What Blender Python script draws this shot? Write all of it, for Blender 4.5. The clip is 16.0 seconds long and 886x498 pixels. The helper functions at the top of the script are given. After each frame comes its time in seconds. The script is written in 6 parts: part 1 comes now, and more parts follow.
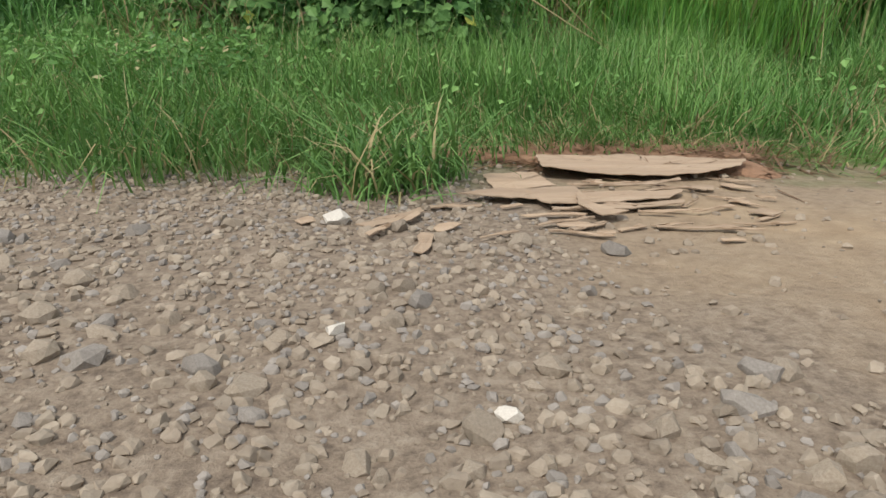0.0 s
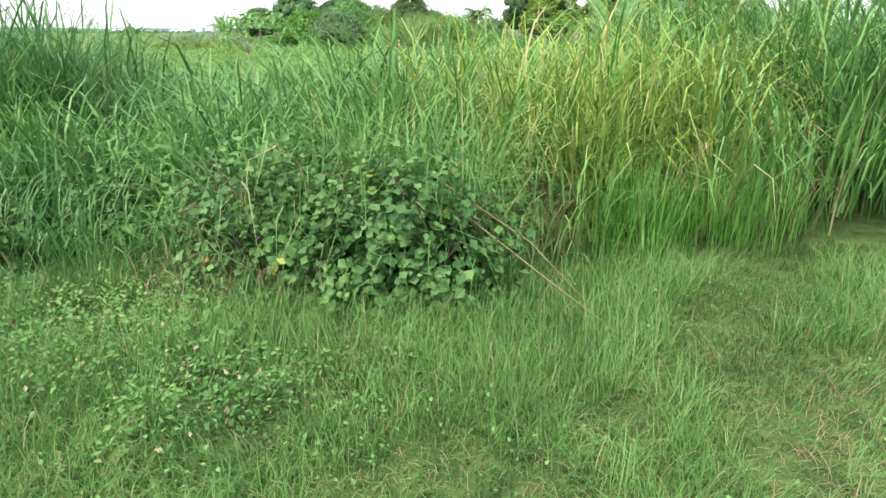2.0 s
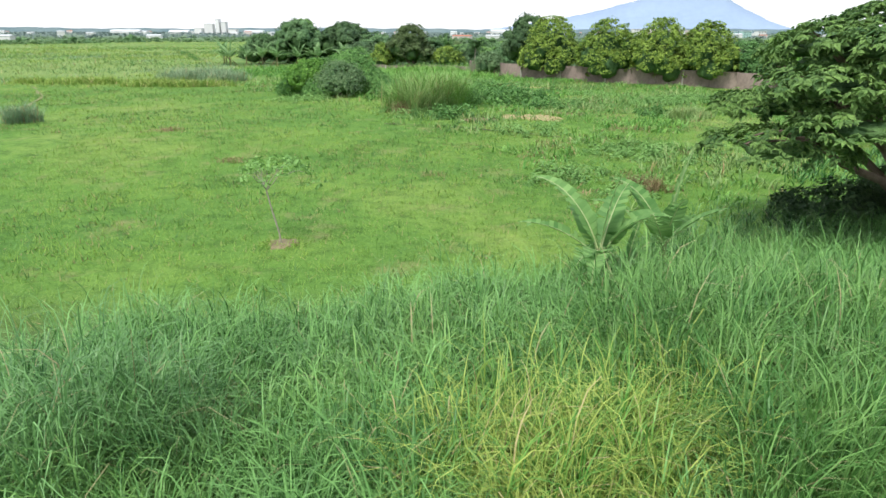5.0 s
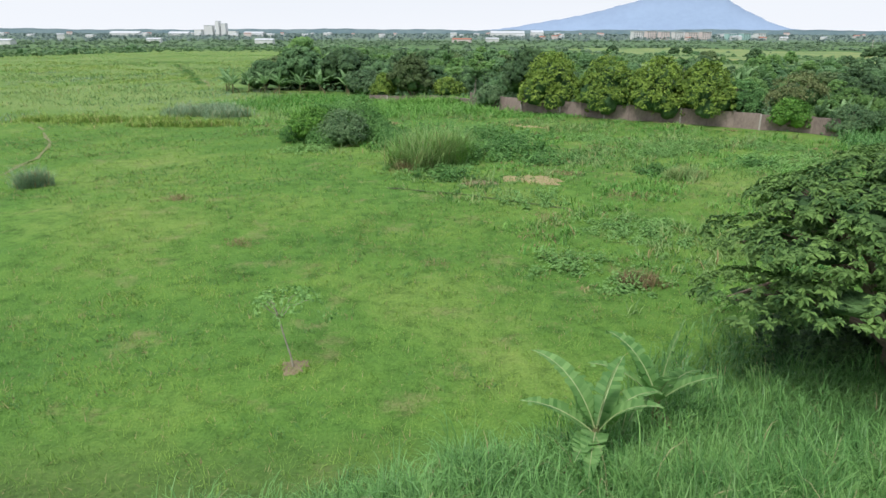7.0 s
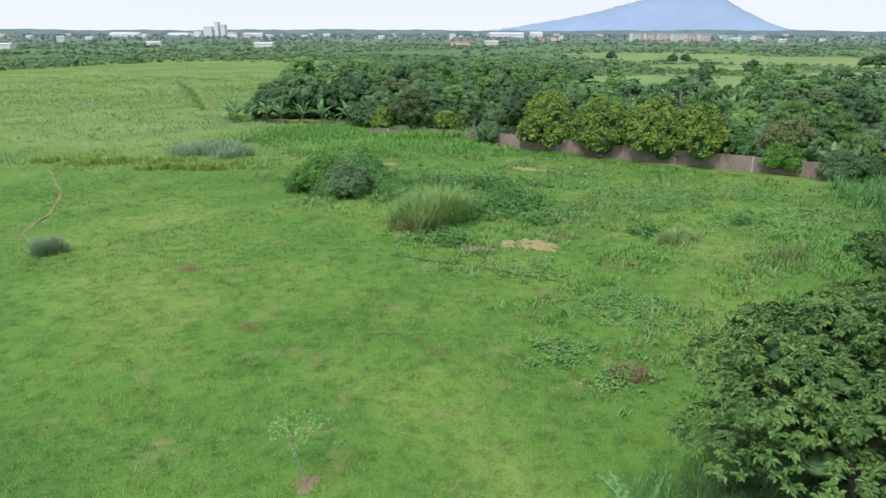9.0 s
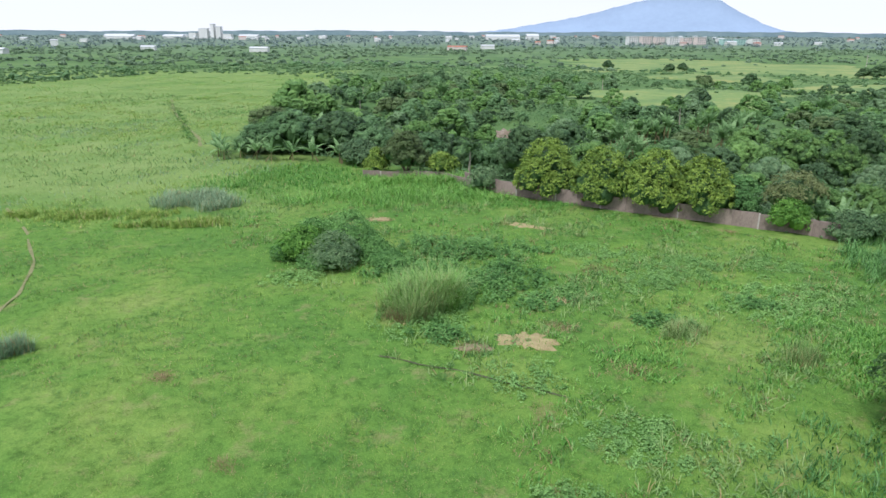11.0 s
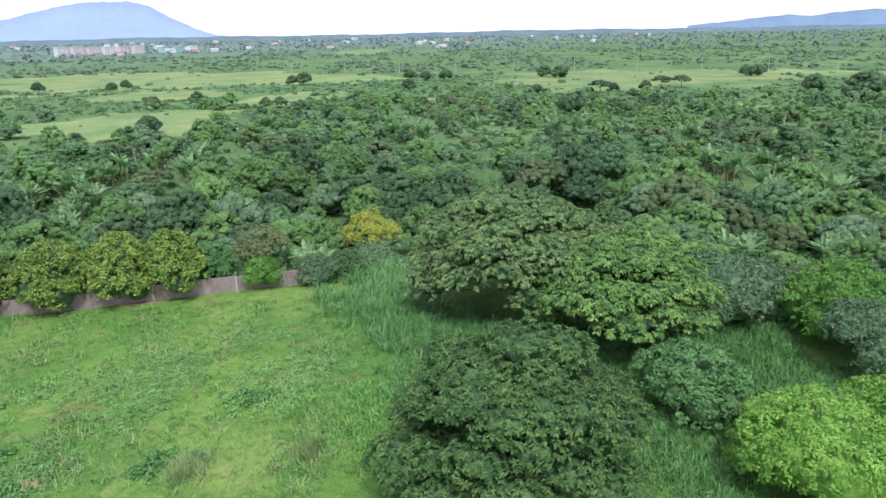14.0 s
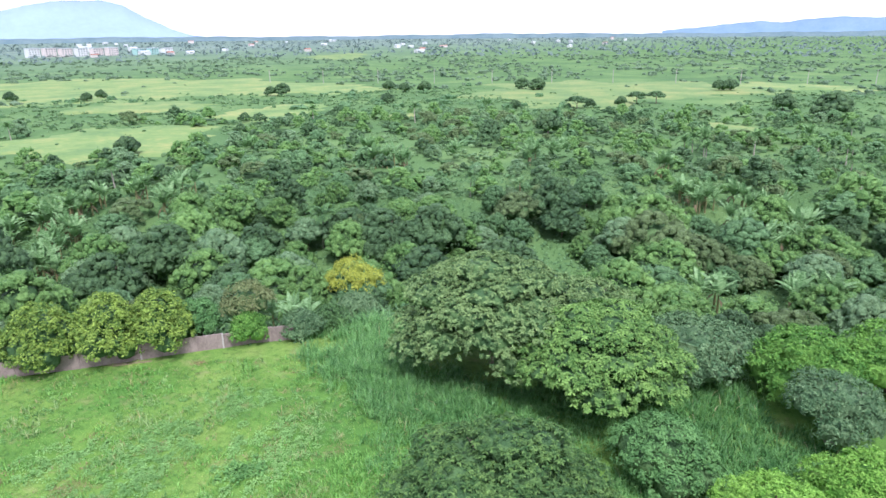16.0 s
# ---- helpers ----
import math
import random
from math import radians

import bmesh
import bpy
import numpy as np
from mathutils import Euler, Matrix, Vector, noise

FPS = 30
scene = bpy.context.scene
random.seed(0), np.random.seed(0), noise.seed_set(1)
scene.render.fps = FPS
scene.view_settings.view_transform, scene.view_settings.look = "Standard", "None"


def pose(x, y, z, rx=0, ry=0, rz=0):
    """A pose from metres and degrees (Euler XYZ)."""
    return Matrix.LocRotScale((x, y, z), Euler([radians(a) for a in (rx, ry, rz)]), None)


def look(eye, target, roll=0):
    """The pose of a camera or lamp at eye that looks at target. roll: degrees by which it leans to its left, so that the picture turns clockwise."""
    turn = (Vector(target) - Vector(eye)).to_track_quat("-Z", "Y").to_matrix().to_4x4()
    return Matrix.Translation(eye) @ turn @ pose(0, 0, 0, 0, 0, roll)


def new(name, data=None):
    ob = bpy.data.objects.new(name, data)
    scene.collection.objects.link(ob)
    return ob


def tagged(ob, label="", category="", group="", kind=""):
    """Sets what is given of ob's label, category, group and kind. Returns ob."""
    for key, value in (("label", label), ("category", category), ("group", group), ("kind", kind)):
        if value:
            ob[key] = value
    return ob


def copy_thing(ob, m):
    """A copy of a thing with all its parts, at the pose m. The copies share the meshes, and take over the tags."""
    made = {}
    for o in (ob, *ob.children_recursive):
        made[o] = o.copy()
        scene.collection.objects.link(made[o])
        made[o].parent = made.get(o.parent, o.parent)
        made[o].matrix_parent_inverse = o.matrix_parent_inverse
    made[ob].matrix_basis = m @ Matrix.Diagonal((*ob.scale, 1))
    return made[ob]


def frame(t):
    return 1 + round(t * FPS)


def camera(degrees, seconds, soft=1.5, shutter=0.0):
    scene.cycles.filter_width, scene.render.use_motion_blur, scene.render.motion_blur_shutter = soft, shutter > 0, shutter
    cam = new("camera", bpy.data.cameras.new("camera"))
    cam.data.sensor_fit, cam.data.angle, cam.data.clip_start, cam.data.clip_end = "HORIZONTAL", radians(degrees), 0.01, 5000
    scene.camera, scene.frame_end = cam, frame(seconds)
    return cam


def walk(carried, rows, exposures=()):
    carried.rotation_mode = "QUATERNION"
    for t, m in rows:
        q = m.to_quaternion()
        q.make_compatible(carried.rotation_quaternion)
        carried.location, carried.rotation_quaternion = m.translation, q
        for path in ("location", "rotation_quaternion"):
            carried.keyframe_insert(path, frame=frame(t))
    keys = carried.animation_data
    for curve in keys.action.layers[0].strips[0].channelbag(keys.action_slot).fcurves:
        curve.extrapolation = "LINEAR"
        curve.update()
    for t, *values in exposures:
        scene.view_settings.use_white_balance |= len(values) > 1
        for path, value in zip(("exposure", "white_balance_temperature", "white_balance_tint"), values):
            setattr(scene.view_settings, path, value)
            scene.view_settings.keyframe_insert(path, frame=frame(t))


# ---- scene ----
# ---- camera: rises from the roadside, drifts ahead, turns to the right ----
cam = camera(67.64, 16.0)
PATH = [
    (0, 0.233, 0.207, 0.314, -1.17, -18.27, 0.08),
    (0.5, 0.250, 0.225, 0.595, -0.68, -18.28, -0.03),
    (1, 0.267, 0.236, 0.982, -0.47, -18.32, -0.10),
    (1.5, 0.250, 0.206, 1.413, -0.75, -18.26, 0.05),
    (2, 0.295, 0.164, 1.952, -0.22, -18.27, 0.01),
    (2.5, 0.297, 0.109, 2.549, -0.09, -18.32, -0.07),
    (3, 0.261, 0.013, 3.206, -0.26, -18.30, -0.06),
    (3.5, 0.216, -0.060, 3.912, -0.33, -18.25, -0.03),
    (4, 0.204, -0.140, 4.704, -0.28, -18.30, -0.07),
    (4.5, 0.169, -0.231, 5.655, -0.31, -18.29, 0.05),
    (5, 0.168, -0.251, 6.719, -0.33, -18.28, 0.15),
    (7.5, -0.064, 0.201, 12.926, -0.37, -18.28, 0.10),
    (8, -0.079, 0.157, 14.313, -0.37, -18.28, 0.06),
    (8.5, -0.099, 0.041, 15.722, -0.41, -18.30, 0.12),
    (9, -0.122, -0.103, 17.166, -0.41, -18.32, 0.11),
    (11.5, 0.500, 7.127, 24.715, -0.78, -18.30, 0.19),
    (12, 2.169, 8.174, 26.203, -0.60, -18.36, 0.28),
    (12.5, 4.413, 9.153, 27.528, -5.14, -18.34, 0.09),
    (13, 5.010, 10.368, 28.427, -23.29, -18.24, -0.53),
    (13.5, 5.304, 10.931, 29.253, -36.58, -18.26, -0.96),
    (14, 5.042, 11.293, 30.312, -44.45, -18.32, -1.13),
    (14.5, 4.986, 11.365, 31.892, -45.51, -18.29, -0.97),
    (15, 4.998, 11.416, 33.849, -45.96, -18.32, -0.85),
    (15.5, 4.909, 11.503, 35.936, -46.30, -18.30, -0.72),
    (16, 4.637, 11.535, 37.907, -46.46, -18.25, -0.53),
]
EXPOSE = [(0.0, -0.06, 6700, 10), (0.5, -0.12, 6600, 11), (1.0, 0.1, 6600, 12), (1.5, 0.42, 6500, 12), (2.5, 0.93, 6450, 10), (5.0, 0.37, 6430, 10), (7.5, -0.05, 6250, 11), (9.0, -0.03, 6150, 11), (12.5, 0.14, 5950, 17), (13.5, 0.08, 5850, 20), (14.2, 0.39, 5750, 21), (16.0, 0.68, 5700, 21)]
walk(cam, [(t, pose(x, y, z, 90 + pitch, 0, yaw) @ pose(0, 0, 0, 0, 0, roll)) for t, x, y, z, yaw, pitch, roll in PATH], EXPOSE)

# ---- light: bright overcast sky with a soft high sun ----
SUN_UP, SUN_AZ = radians(58), radians(215)
world = bpy.data.worlds.new("overcast_sky")
scene.world = world
world.use_nodes = True
wn, wl = world.node_tree.nodes, world.node_tree.links
wn.clear()
sky = wn.new("ShaderNodeTexSky")
sky.sky_type, sky.sun_disc = "NISHITA", False
sky.sun_elevation, sky.sun_rotation = SUN_UP, SUN_AZ
sky.air_density, sky.dust_density = 1.0, 3.0
cloud_at = wn.new("ShaderNodeTexCoord")
cloud_map = wn.new("ShaderNodeMapping")
cloud_map.inputs["Scale"].default_value = (1.0, 1.0, 3.5)
cloud = wn.new("ShaderNodeTexNoise")
cloud.inputs["Scale"].default_value, cloud.inputs["Detail"].default_value = 2.2, 6.0
cloud_ramp = wn.new("ShaderNodeValToRGB")
cloud_ramp.color_ramp.elements[0].position, cloud_ramp.color_ramp.elements[0].color = 0.35, (5.8, 6.5, 7.5, 1)
cloud_ramp.color_ramp.elements[1].position, cloud_ramp.color_ramp.elements[1].color = 0.7, (8.6, 8.8, 9.0, 1)
cover = wn.new("ShaderNodeMixRGB")
cover.inputs["Fac"].default_value = 0.85
bg = wn.new("ShaderNodeBackground")
bg.inputs["Strength"].default_value = 0.109
out = wn.new("ShaderNodeOutputWorld")
wl.new(cloud_at.outputs["Generated"], cloud_map.inputs["Vector"])
wl.new(cloud_map.outputs["Vector"], cloud.inputs["Vector"])
wl.new(cloud.outputs["Fac"], cloud_ramp.inputs["Fac"])
wl.new(sky.outputs["Color"], cover.inputs["Color1"])
height = wn.new("ShaderNodeSeparateXYZ")
low_sky = wn.new("ShaderNodeMapRange")
low_sky.inputs["From Min"].default_value, low_sky.inputs["From Max"].default_value = 0.22, 0.0
veil = wn.new("ShaderNodeMixRGB")
veil.inputs["Color2"].default_value = (10.0, 10.2, 10.5, 1)
wl.new(cloud_at.outputs["Generated"], height.inputs["Vector"])
wl.new(height.outputs["Z"], low_sky.inputs["Value"])
wl.new(low_sky.outputs["Result"], veil.inputs["Fac"])
wl.new(cloud_ramp.outputs["Color"], veil.inputs["Color1"])
wl.new(veil.outputs["Color"], cover.inputs["Color2"])
wl.new(cover.outputs["Color"], bg.inputs["Color"])
wl.new(bg.outputs["Background"], out.inputs["Surface"])
sun = new("sun", bpy.data.lights.new("sun", "SUN"))
sun.data.energy, sun.data.angle, sun.data.color = 2.9, radians(12), (1.0, 0.96, 0.9)
sun.matrix_world = look((0, 0, 0), (-math.sin(SUN_AZ) * math.cos(SUN_UP), -math.cos(SUN_AZ) * math.cos(SUN_UP), -math.sin(SUN_UP)))

# ---- materials ----
def material(name):
    m = bpy.data.materials.new(name)
    m.use_nodes = True
    n, l = m.node_tree.nodes, m.node_tree.links
    return m, n, l, n["Principled BSDF"]


def noise_node(n, l, scale, detail=4.0, rough=0.55, vec=None):
    t = n.new("ShaderNodeTexNoise")
    t.inputs["Scale"].default_value, t.inputs["Detail"].default_value, t.inputs["Roughness"].default_value = scale, detail, rough
    if vec is not None:
        l.new(vec, t.inputs["Vector"])
    return t.outputs["Fac"]


def ramp(n, l, fac, stops):
    r = n.new("ShaderNodeValToRGB")
    e = r.color_ramp.elements
    while len(e) < len(stops):
        e.new(0.5)
    for k, (p, c) in zip(e, stops):
        k.position, k.color = p, (*c, 1)
    l.new(fac, r.inputs["Fac"])
    return r.outputs["Color"]


def mix(n, l, fac, a, b, kind="MIX"):
    m = n.new("ShaderNodeMixRGB")
    m.blend_type = kind
    for socket, v in zip(m.inputs, (fac, a, b)):
        if isinstance(v, (int, float)):
            socket.default_value = v
        elif isinstance(v, tuple):
            socket.default_value = (*v, 1)
        else:
            l.new(v, socket)
    return m.outputs["Color"]


def maths(n, l, op, a, b=0.0, c=0.0, clamp=False):
    m = n.new("ShaderNodeMath")
    m.operation, m.use_clamp = op, clamp
    for socket, v in zip(m.inputs, (a, b, c)):
        if isinstance(v, (int, float)):
            socket.default_value = v
        else:
            l.new(v, socket)
    return m.outputs["Value"]


def bump(n, l, height, strength, distance, bsdf):
    b = n.new("ShaderNodeBump")
    b.inputs["Strength"].default_value, b.inputs["Distance"].default_value = strength, distance
    l.new(height, b.inputs["Height"])
    l.new(b.outputs["Normal"], bsdf.inputs["Normal"])


def leaf_material(name, dark, light, dry=None, dry_share=0.0, rough=0.6, through_light=0.2, patch=0.0, clump=0.9, single=0.6, spots=1.5, lumpy=0.0):
    """Foliage: each leaf of its own tone between two greens, each plant a little apart, some leaves dry, part of the light passing through."""
    m, n, l, b = material(name)
    island = n.new("ShaderNodeNewGeometry").outputs["Random Per Island"]
    plant = n.new("ShaderNodeObjectInfo").outputs["Random"]
    spot = noise_node(n, l, clump, 3.0, 0.6, n.new("ShaderNodeTexCoord").outputs["Object"])
    drift2 = maths(n, l, "MULTIPLY", maths(n, l, "SUBTRACT", spot, 0.5), spots)
    tone = maths(n, l, "ADD", maths(n, l, "ADD", maths(n, l, "MULTIPLY", island, single), maths(n, l, "MULTIPLY", plant, 0.9 - single)), drift2, clamp=True)
    col = ramp(n, l, tone, [(0.1, dark), (0.9, light)])
    if patch:
        where = n.new("ShaderNodeNewGeometry").outputs["Position"]
        drift = noise_node(n, l, patch, 3.0, 0.6, where)
        col = mix(n, l, ramp(n, l, drift, [(0.35, (0, 0, 0)), (0.65, (0.55, 0.55, 0.55))]), col, tuple(min(1, c * k) for c, k in zip(light, (1.35, 1.12, 0.8))))
    if dry:
        pick = maths(n, l, "GREATER_THAN", maths(n, l, "FRACT", maths(n, l, "MULTIPLY", island, 37.0)), 1.0 - dry_share)
        col = mix(n, l, pick, col, dry)
    l.new(col, b.inputs["Base Color"])
    b.inputs["Roughness"].default_value = rough
    b.inputs["Specular IOR Level"].default_value = 0.3
    if lumpy:
        bump(n, l, noise_node(n, l, lumpy, 4.0, 0.65, n.new("ShaderNodeTexCoord").outputs["Object"]), 0.9, 0.8 / lumpy, b)
    t = n.new("ShaderNodeBsdfTranslucent")
    l.new(col, t.inputs["Color"])
    s = n.new("ShaderNodeMixShader")
    s.inputs["Fac"].default_value = through_light
    l.new(b.outputs["BSDF"], s.inputs[1])
    l.new(t.outputs["BSDF"], s.inputs[2])
    l.new(s.outputs["Shader"], n["Material Output"].inputs["Surface"])
    return m


def mass_material(name, dark, light, cell=2.6, depth=0.3, through_light=0.12, clump=0.3, spots=1.2):
    """Closed foliage seen from afar: leaf sprays of their own tone, rounded by relief, each bough and each tree a little apart."""
    m, n, l, b = material(name)
    at = n.new("ShaderNodeTexCoord").outputs["Object"]
    sway = n.new("ShaderNodeTexNoise")
    sway.inputs["Scale"].default_value, sway.inputs["Detail"].default_value = cell * 1.7, 2.0
    l.new(at, sway.inputs["Vector"])
    where = mix(n, l, 0.16, at, sway.outputs["Color"], "ADD")
    spray = n.new("ShaderNodeTexVoronoi")
    spray.inputs["Scale"].default_value = cell
    l.new(where, spray.inputs["Vector"])
    one = n.new("ShaderNodeSeparateColor")
    l.new(spray.outputs["Color"], one.inputs["Color"])
    island = n.new("ShaderNodeNewGeometry").outputs["Random Per Island"]
    plant = n.new("ShaderNodeObjectInfo").outputs["Random"]
    tone = maths(n, l, "ADD", maths(n, l, "MULTIPLY", one.outputs["Red"], 0.5), maths(n, l, "ADD", maths(n, l, "MULTIPLY", island, 0.3), maths(n, l, "MULTIPLY", plant, 0.2)))
    tone = maths(n, l, "ADD", tone, maths(n, l, "MULTIPLY", maths(n, l, "SUBTRACT", noise_node(n, l, clump, 3.0, 0.6, at), 0.5), spots), clamp=True)
    col = ramp(n, l, tone, [(0.1, dark), (0.9, light)])
    l.new(col, b.inputs["Base Color"])
    b.inputs["Roughness"].default_value = 0.6
    b.inputs["Specular IOR Level"].default_value = 0.25
    rel = maths(n, l, "SUBTRACT", maths(n, l, "MULTIPLY", noise_node(n, l, cell * 4, 4.0, 0.7, at), 0.7), spray.outputs["Distance"])
    bump(n, l, rel, 1.0, depth, b)
    t = n.new("ShaderNodeBsdfTranslucent")
    l.new(col, t.inputs["Color"])
    s = n.new("ShaderNodeMixShader")
    s.inputs["Fac"].default_value = through_light
    l.new(b.outputs["BSDF"], s.inputs[1])
    l.new(t.outputs["BSDF"], s.inputs[2])
    l.new(s.outputs["Shader"], n["Material Output"].inputs["Surface"])
    return m


def rough_material(name, stops, scale, rough=0.85, bumpy=0.5, depth=0.02, vary=0.25, stretch=None):
    """Stone, bark, wood, concrete: two scales of noise, each thing a little apart."""
    m, n, l, b = material(name)
    at = n.new("ShaderNodeTexCoord").outputs["Object"]
    if stretch:
        mp = n.new("ShaderNodeMapping")
        mp.inputs["Scale"].default_value = stretch
        l.new(at, mp.inputs["Vector"])
        at = mp.outputs["Vector"]
    big, fine = noise_node(n, l, scale, 5.0, 0.6, at), noise_node(n, l, scale * 9, 4.0, 0.6, at)
    both = maths(n, l, "ADD", maths(n, l, "MULTIPLY", big, 0.65), maths(n, l, "MULTIPLY", fine, 0.35))
    col = ramp(n, l, both, stops)
    plant = n.new("ShaderNodeObjectInfo").outputs["Random"]
    hsv = n.new("ShaderNodeHueSaturation")
    l.new(col, hsv.inputs["Color"])
    one = maths(n, l, "ADD", maths(n, l, "MULTIPLY", plant, 1.2 * vary), maths(n, l, "MULTIPLY", n.new("ShaderNodeNewGeometry").outputs["Random Per Island"], 1.4 * vary))
    l.new(maths(n, l, "ADD", one, 1 - 1.3 * vary), hsv.inputs["Value"])
    l.new(hsv.outputs["Color"], b.inputs["Base Color"])
    b.inputs["Roughness"].default_value = rough
    bump(n, l, fine, bumpy, depth, b)
    return m


GRASS = leaf_material("short_grass", (0.055, 0.155, 0.035), (0.20, 0.37, 0.105), (0.40, 0.33, 0.17), 0.10, clump=2.5)
TALL = leaf_material("tall_grass", (0.044, 0.148, 0.034), (0.225, 0.455, 0.135), (0.42, 0.38, 0.2), 0.008, clump=0.7, rough=0.44)
TALLPALE = leaf_material("pale_tall_grass", (0.072, 0.205, 0.046), (0.285, 0.51, 0.15), (0.42, 0.38, 0.2), 0.02, clump=0.9, rough=0.42)
TALLDARK = leaf_material("dark_tall_grass", (0.05, 0.155, 0.042), (0.235, 0.45, 0.16), (0.42, 0.38, 0.2), 0.02, clump=1.2, rough=0.36)
BRIGHT = leaf_material("fresh_grass", (0.08, 0.25, 0.04), (0.29, 0.53, 0.12), (0.44, 0.40, 0.18), 0.01, clump=1.5, rough=0.42)
VERGE = leaf_material("verge_fresh_grass", (0.068, 0.185, 0.04), (0.225, 0.42, 0.112), (0.44, 0.38, 0.2), 0.05, clump=1.5, rough=0.45)
YELLOW = leaf_material("yellowing_grass", (0.14, 0.27, 0.04), (0.47, 0.56, 0.14), (0.52, 0.44, 0.22), 0.06, clump=1.2)
REED = leaf_material("blue_green_grass", (0.15, 0.26, 0.14), (0.35, 0.48, 0.29), (0.40, 0.33, 0.17), 0.08)
TUFT = leaf_material("pale_tuft_grass", (0.14, 0.26, 0.075), (0.37, 0.50, 0.19), (0.38, 0.30, 0.14), 0.08)
DRYGRASS = leaf_material("dry_grass", (0.20, 0.15, 0.07), (0.44, 0.35, 0.19))
LITTER = leaf_material("rust_litter", (0.17, 0.095, 0.05), (0.40, 0.25, 0.15))
FIELD = leaf_material("meadow_grass", (0.085, 0.212, 0.038), (0.262, 0.44, 0.092), (0.40, 0.35, 0.16), 0.08, patch=0.12, clump=0.5)
FIELD_DARK = leaf_material("rank_meadow_grass", (0.045, 0.14, 0.03), (0.15, 0.31, 0.08), (0.36, 0.33, 0.14), 0.04, clump=0.8)
OLDFIELD = leaf_material("old_meadow_grass", (0.12, 0.225, 0.05), (0.34, 0.45, 0.13), (0.42, 0.37, 0.18), 0.10, patch=0.08, clump=0.3)
WEED = leaf_material("weed_leaf", (0.055, 0.16, 0.045), (0.19, 0.38, 0.12), clump=0.6, lumpy=2.5)
VINE = leaf_material("vine_leaf", (0.05, 0.14, 0.035), (0.20, 0.37, 0.11), (0.45, 0.48, 0.10), 0.004, clump=3.0)
BROAD = leaf_material("broad_leaf", (0.05, 0.12, 0.04), (0.19, 0.35, 0.11), lumpy=2.5)
MOUND = leaf_material("mound_weed_leaf", (0.07, 0.19, 0.045), (0.22, 0.43, 0.12), clump=0.5)
LOWWEED = leaf_material("low_weed_leaf", (0.135, 0.285, 0.075), (0.29, 0.50, 0.155), clump=0.6)
RAIN = leaf_material("rain_tree_leaf", (0.085, 0.17, 0.055), (0.33, 0.47, 0.17), clump=0.6, lumpy=2.5)
RAIN_DARK = leaf_material("dark_rain_tree_leaf", (0.05, 0.125, 0.035), (0.225, 0.375, 0.10), clump=0.6, lumpy=2.5)
RAIN_FRESH = leaf_material("fresh_rain_tree_leaf", (0.10, 0.22, 0.05), (0.34, 0.55, 0.14), clump=0.5, lumpy=2.5)
# inner foliage coloured darker than the crown leaves, for shade in the gaps
INNER_SHADE = leaf_material("shaded_inner_leaf", (0.06, 0.135, 0.045), (0.15, 0.275, 0.09), clump=0.8, lumpy=2.5)
MANGO = leaf_material("mango_leaf", (0.09, 0.18, 0.03), (0.40, 0.55, 0.10), lumpy=2.5)
LIME = leaf_material("lime_leaf", (0.07, 0.20, 0.03), (0.26, 0.50, 0.09), clump=0.5, lumpy=2.5)
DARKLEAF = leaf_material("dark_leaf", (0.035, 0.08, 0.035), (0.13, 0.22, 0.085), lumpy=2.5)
PALELEAF = leaf_material("pale_leaf", (0.08, 0.17, 0.07), (0.24, 0.37, 0.17), lumpy=2.5)
GOLD = leaf_material("yellow_leaf", (0.24, 0.30, 0.035), (0.50, 0.54, 0.09), lumpy=2.5)
OLIVE = leaf_material("olive_leaf", (0.13, 0.17, 0.06), (0.33, 0.38, 0.16), lumpy=2.5)
BANANA = leaf_material("banana_leaf", (0.13, 0.26, 0.09), (0.33, 0.50, 0.23), through_light=0.4)
BANANA_FRESH = leaf_material("fresh_banana_leaf", (0.11, 0.26, 0.07), (0.28, 0.48, 0.16), through_light=0.4)
BANANA_DRY = leaf_material("dry_banana_leaf", (0.15, 0.115, 0.06), (0.28, 0.22, 0.12))
FARWOOD = mass_material("far_scrub_leaf", (0.085, 0.175, 0.065), (0.215, 0.345, 0.14), 0.9, 0.6, clump=0.03)
# distant leaf colour paled and blued to paint in haze
FARHAZE = leaf_material("hazed_wood_leaf", (0.14, 0.20, 0.19), (0.23, 0.30, 0.275), clump=0.01, single=0.4)
# a weaker tint of the same haze, mixed into the leaf colour
FARMID = mass_material("far_plain_hazed_leaf", (0.085, 0.15, 0.085), (0.20, 0.30, 0.16), 0.5, 1.0, clump=0.02)
RAVINE_A = mass_material("ravine_leaf", (0.065, 0.15, 0.058), (0.185, 0.335, 0.135))
RAVINE_B = mass_material("fresh_ravine_leaf", (0.085, 0.20, 0.05), (0.235, 0.41, 0.115))
RAVINE_C = mass_material("dark_ravine_leaf", (0.042, 0.098, 0.041), (0.13, 0.23, 0.09))
FARTREE = mass_material("far_tree_leaf", (0.035, 0.08, 0.035), (0.12, 0.21, 0.08), 1.2, 0.5)
RAVINE_E = mass_material("olive_ravine_leaf", (0.075, 0.12, 0.045), (0.18, 0.265, 0.10))
RAVINE_D = mass_material("pale_ravine_leaf", (0.095, 0.19, 0.085), (0.235, 0.365, 0.17))
LIME_BRIGHT = leaf_material("bright_lime_leaf", (0.10, 0.27, 0.03), (0.36, 0.62, 0.11), clump=0.5, single=0.45, lumpy=2.5)
BARK = rough_material("bark", [(0.3, (0.10, 0.07, 0.05)), (0.7, (0.26, 0.20, 0.15))], 3.0, 0.9, 0.8, 0.03)
PALE_BARK = rough_material("pale_bark", [(0.3, (0.25, 0.22, 0.17)), (0.7, (0.45, 0.41, 0.34))], 3.0, 0.9, 0.6, 0.02)
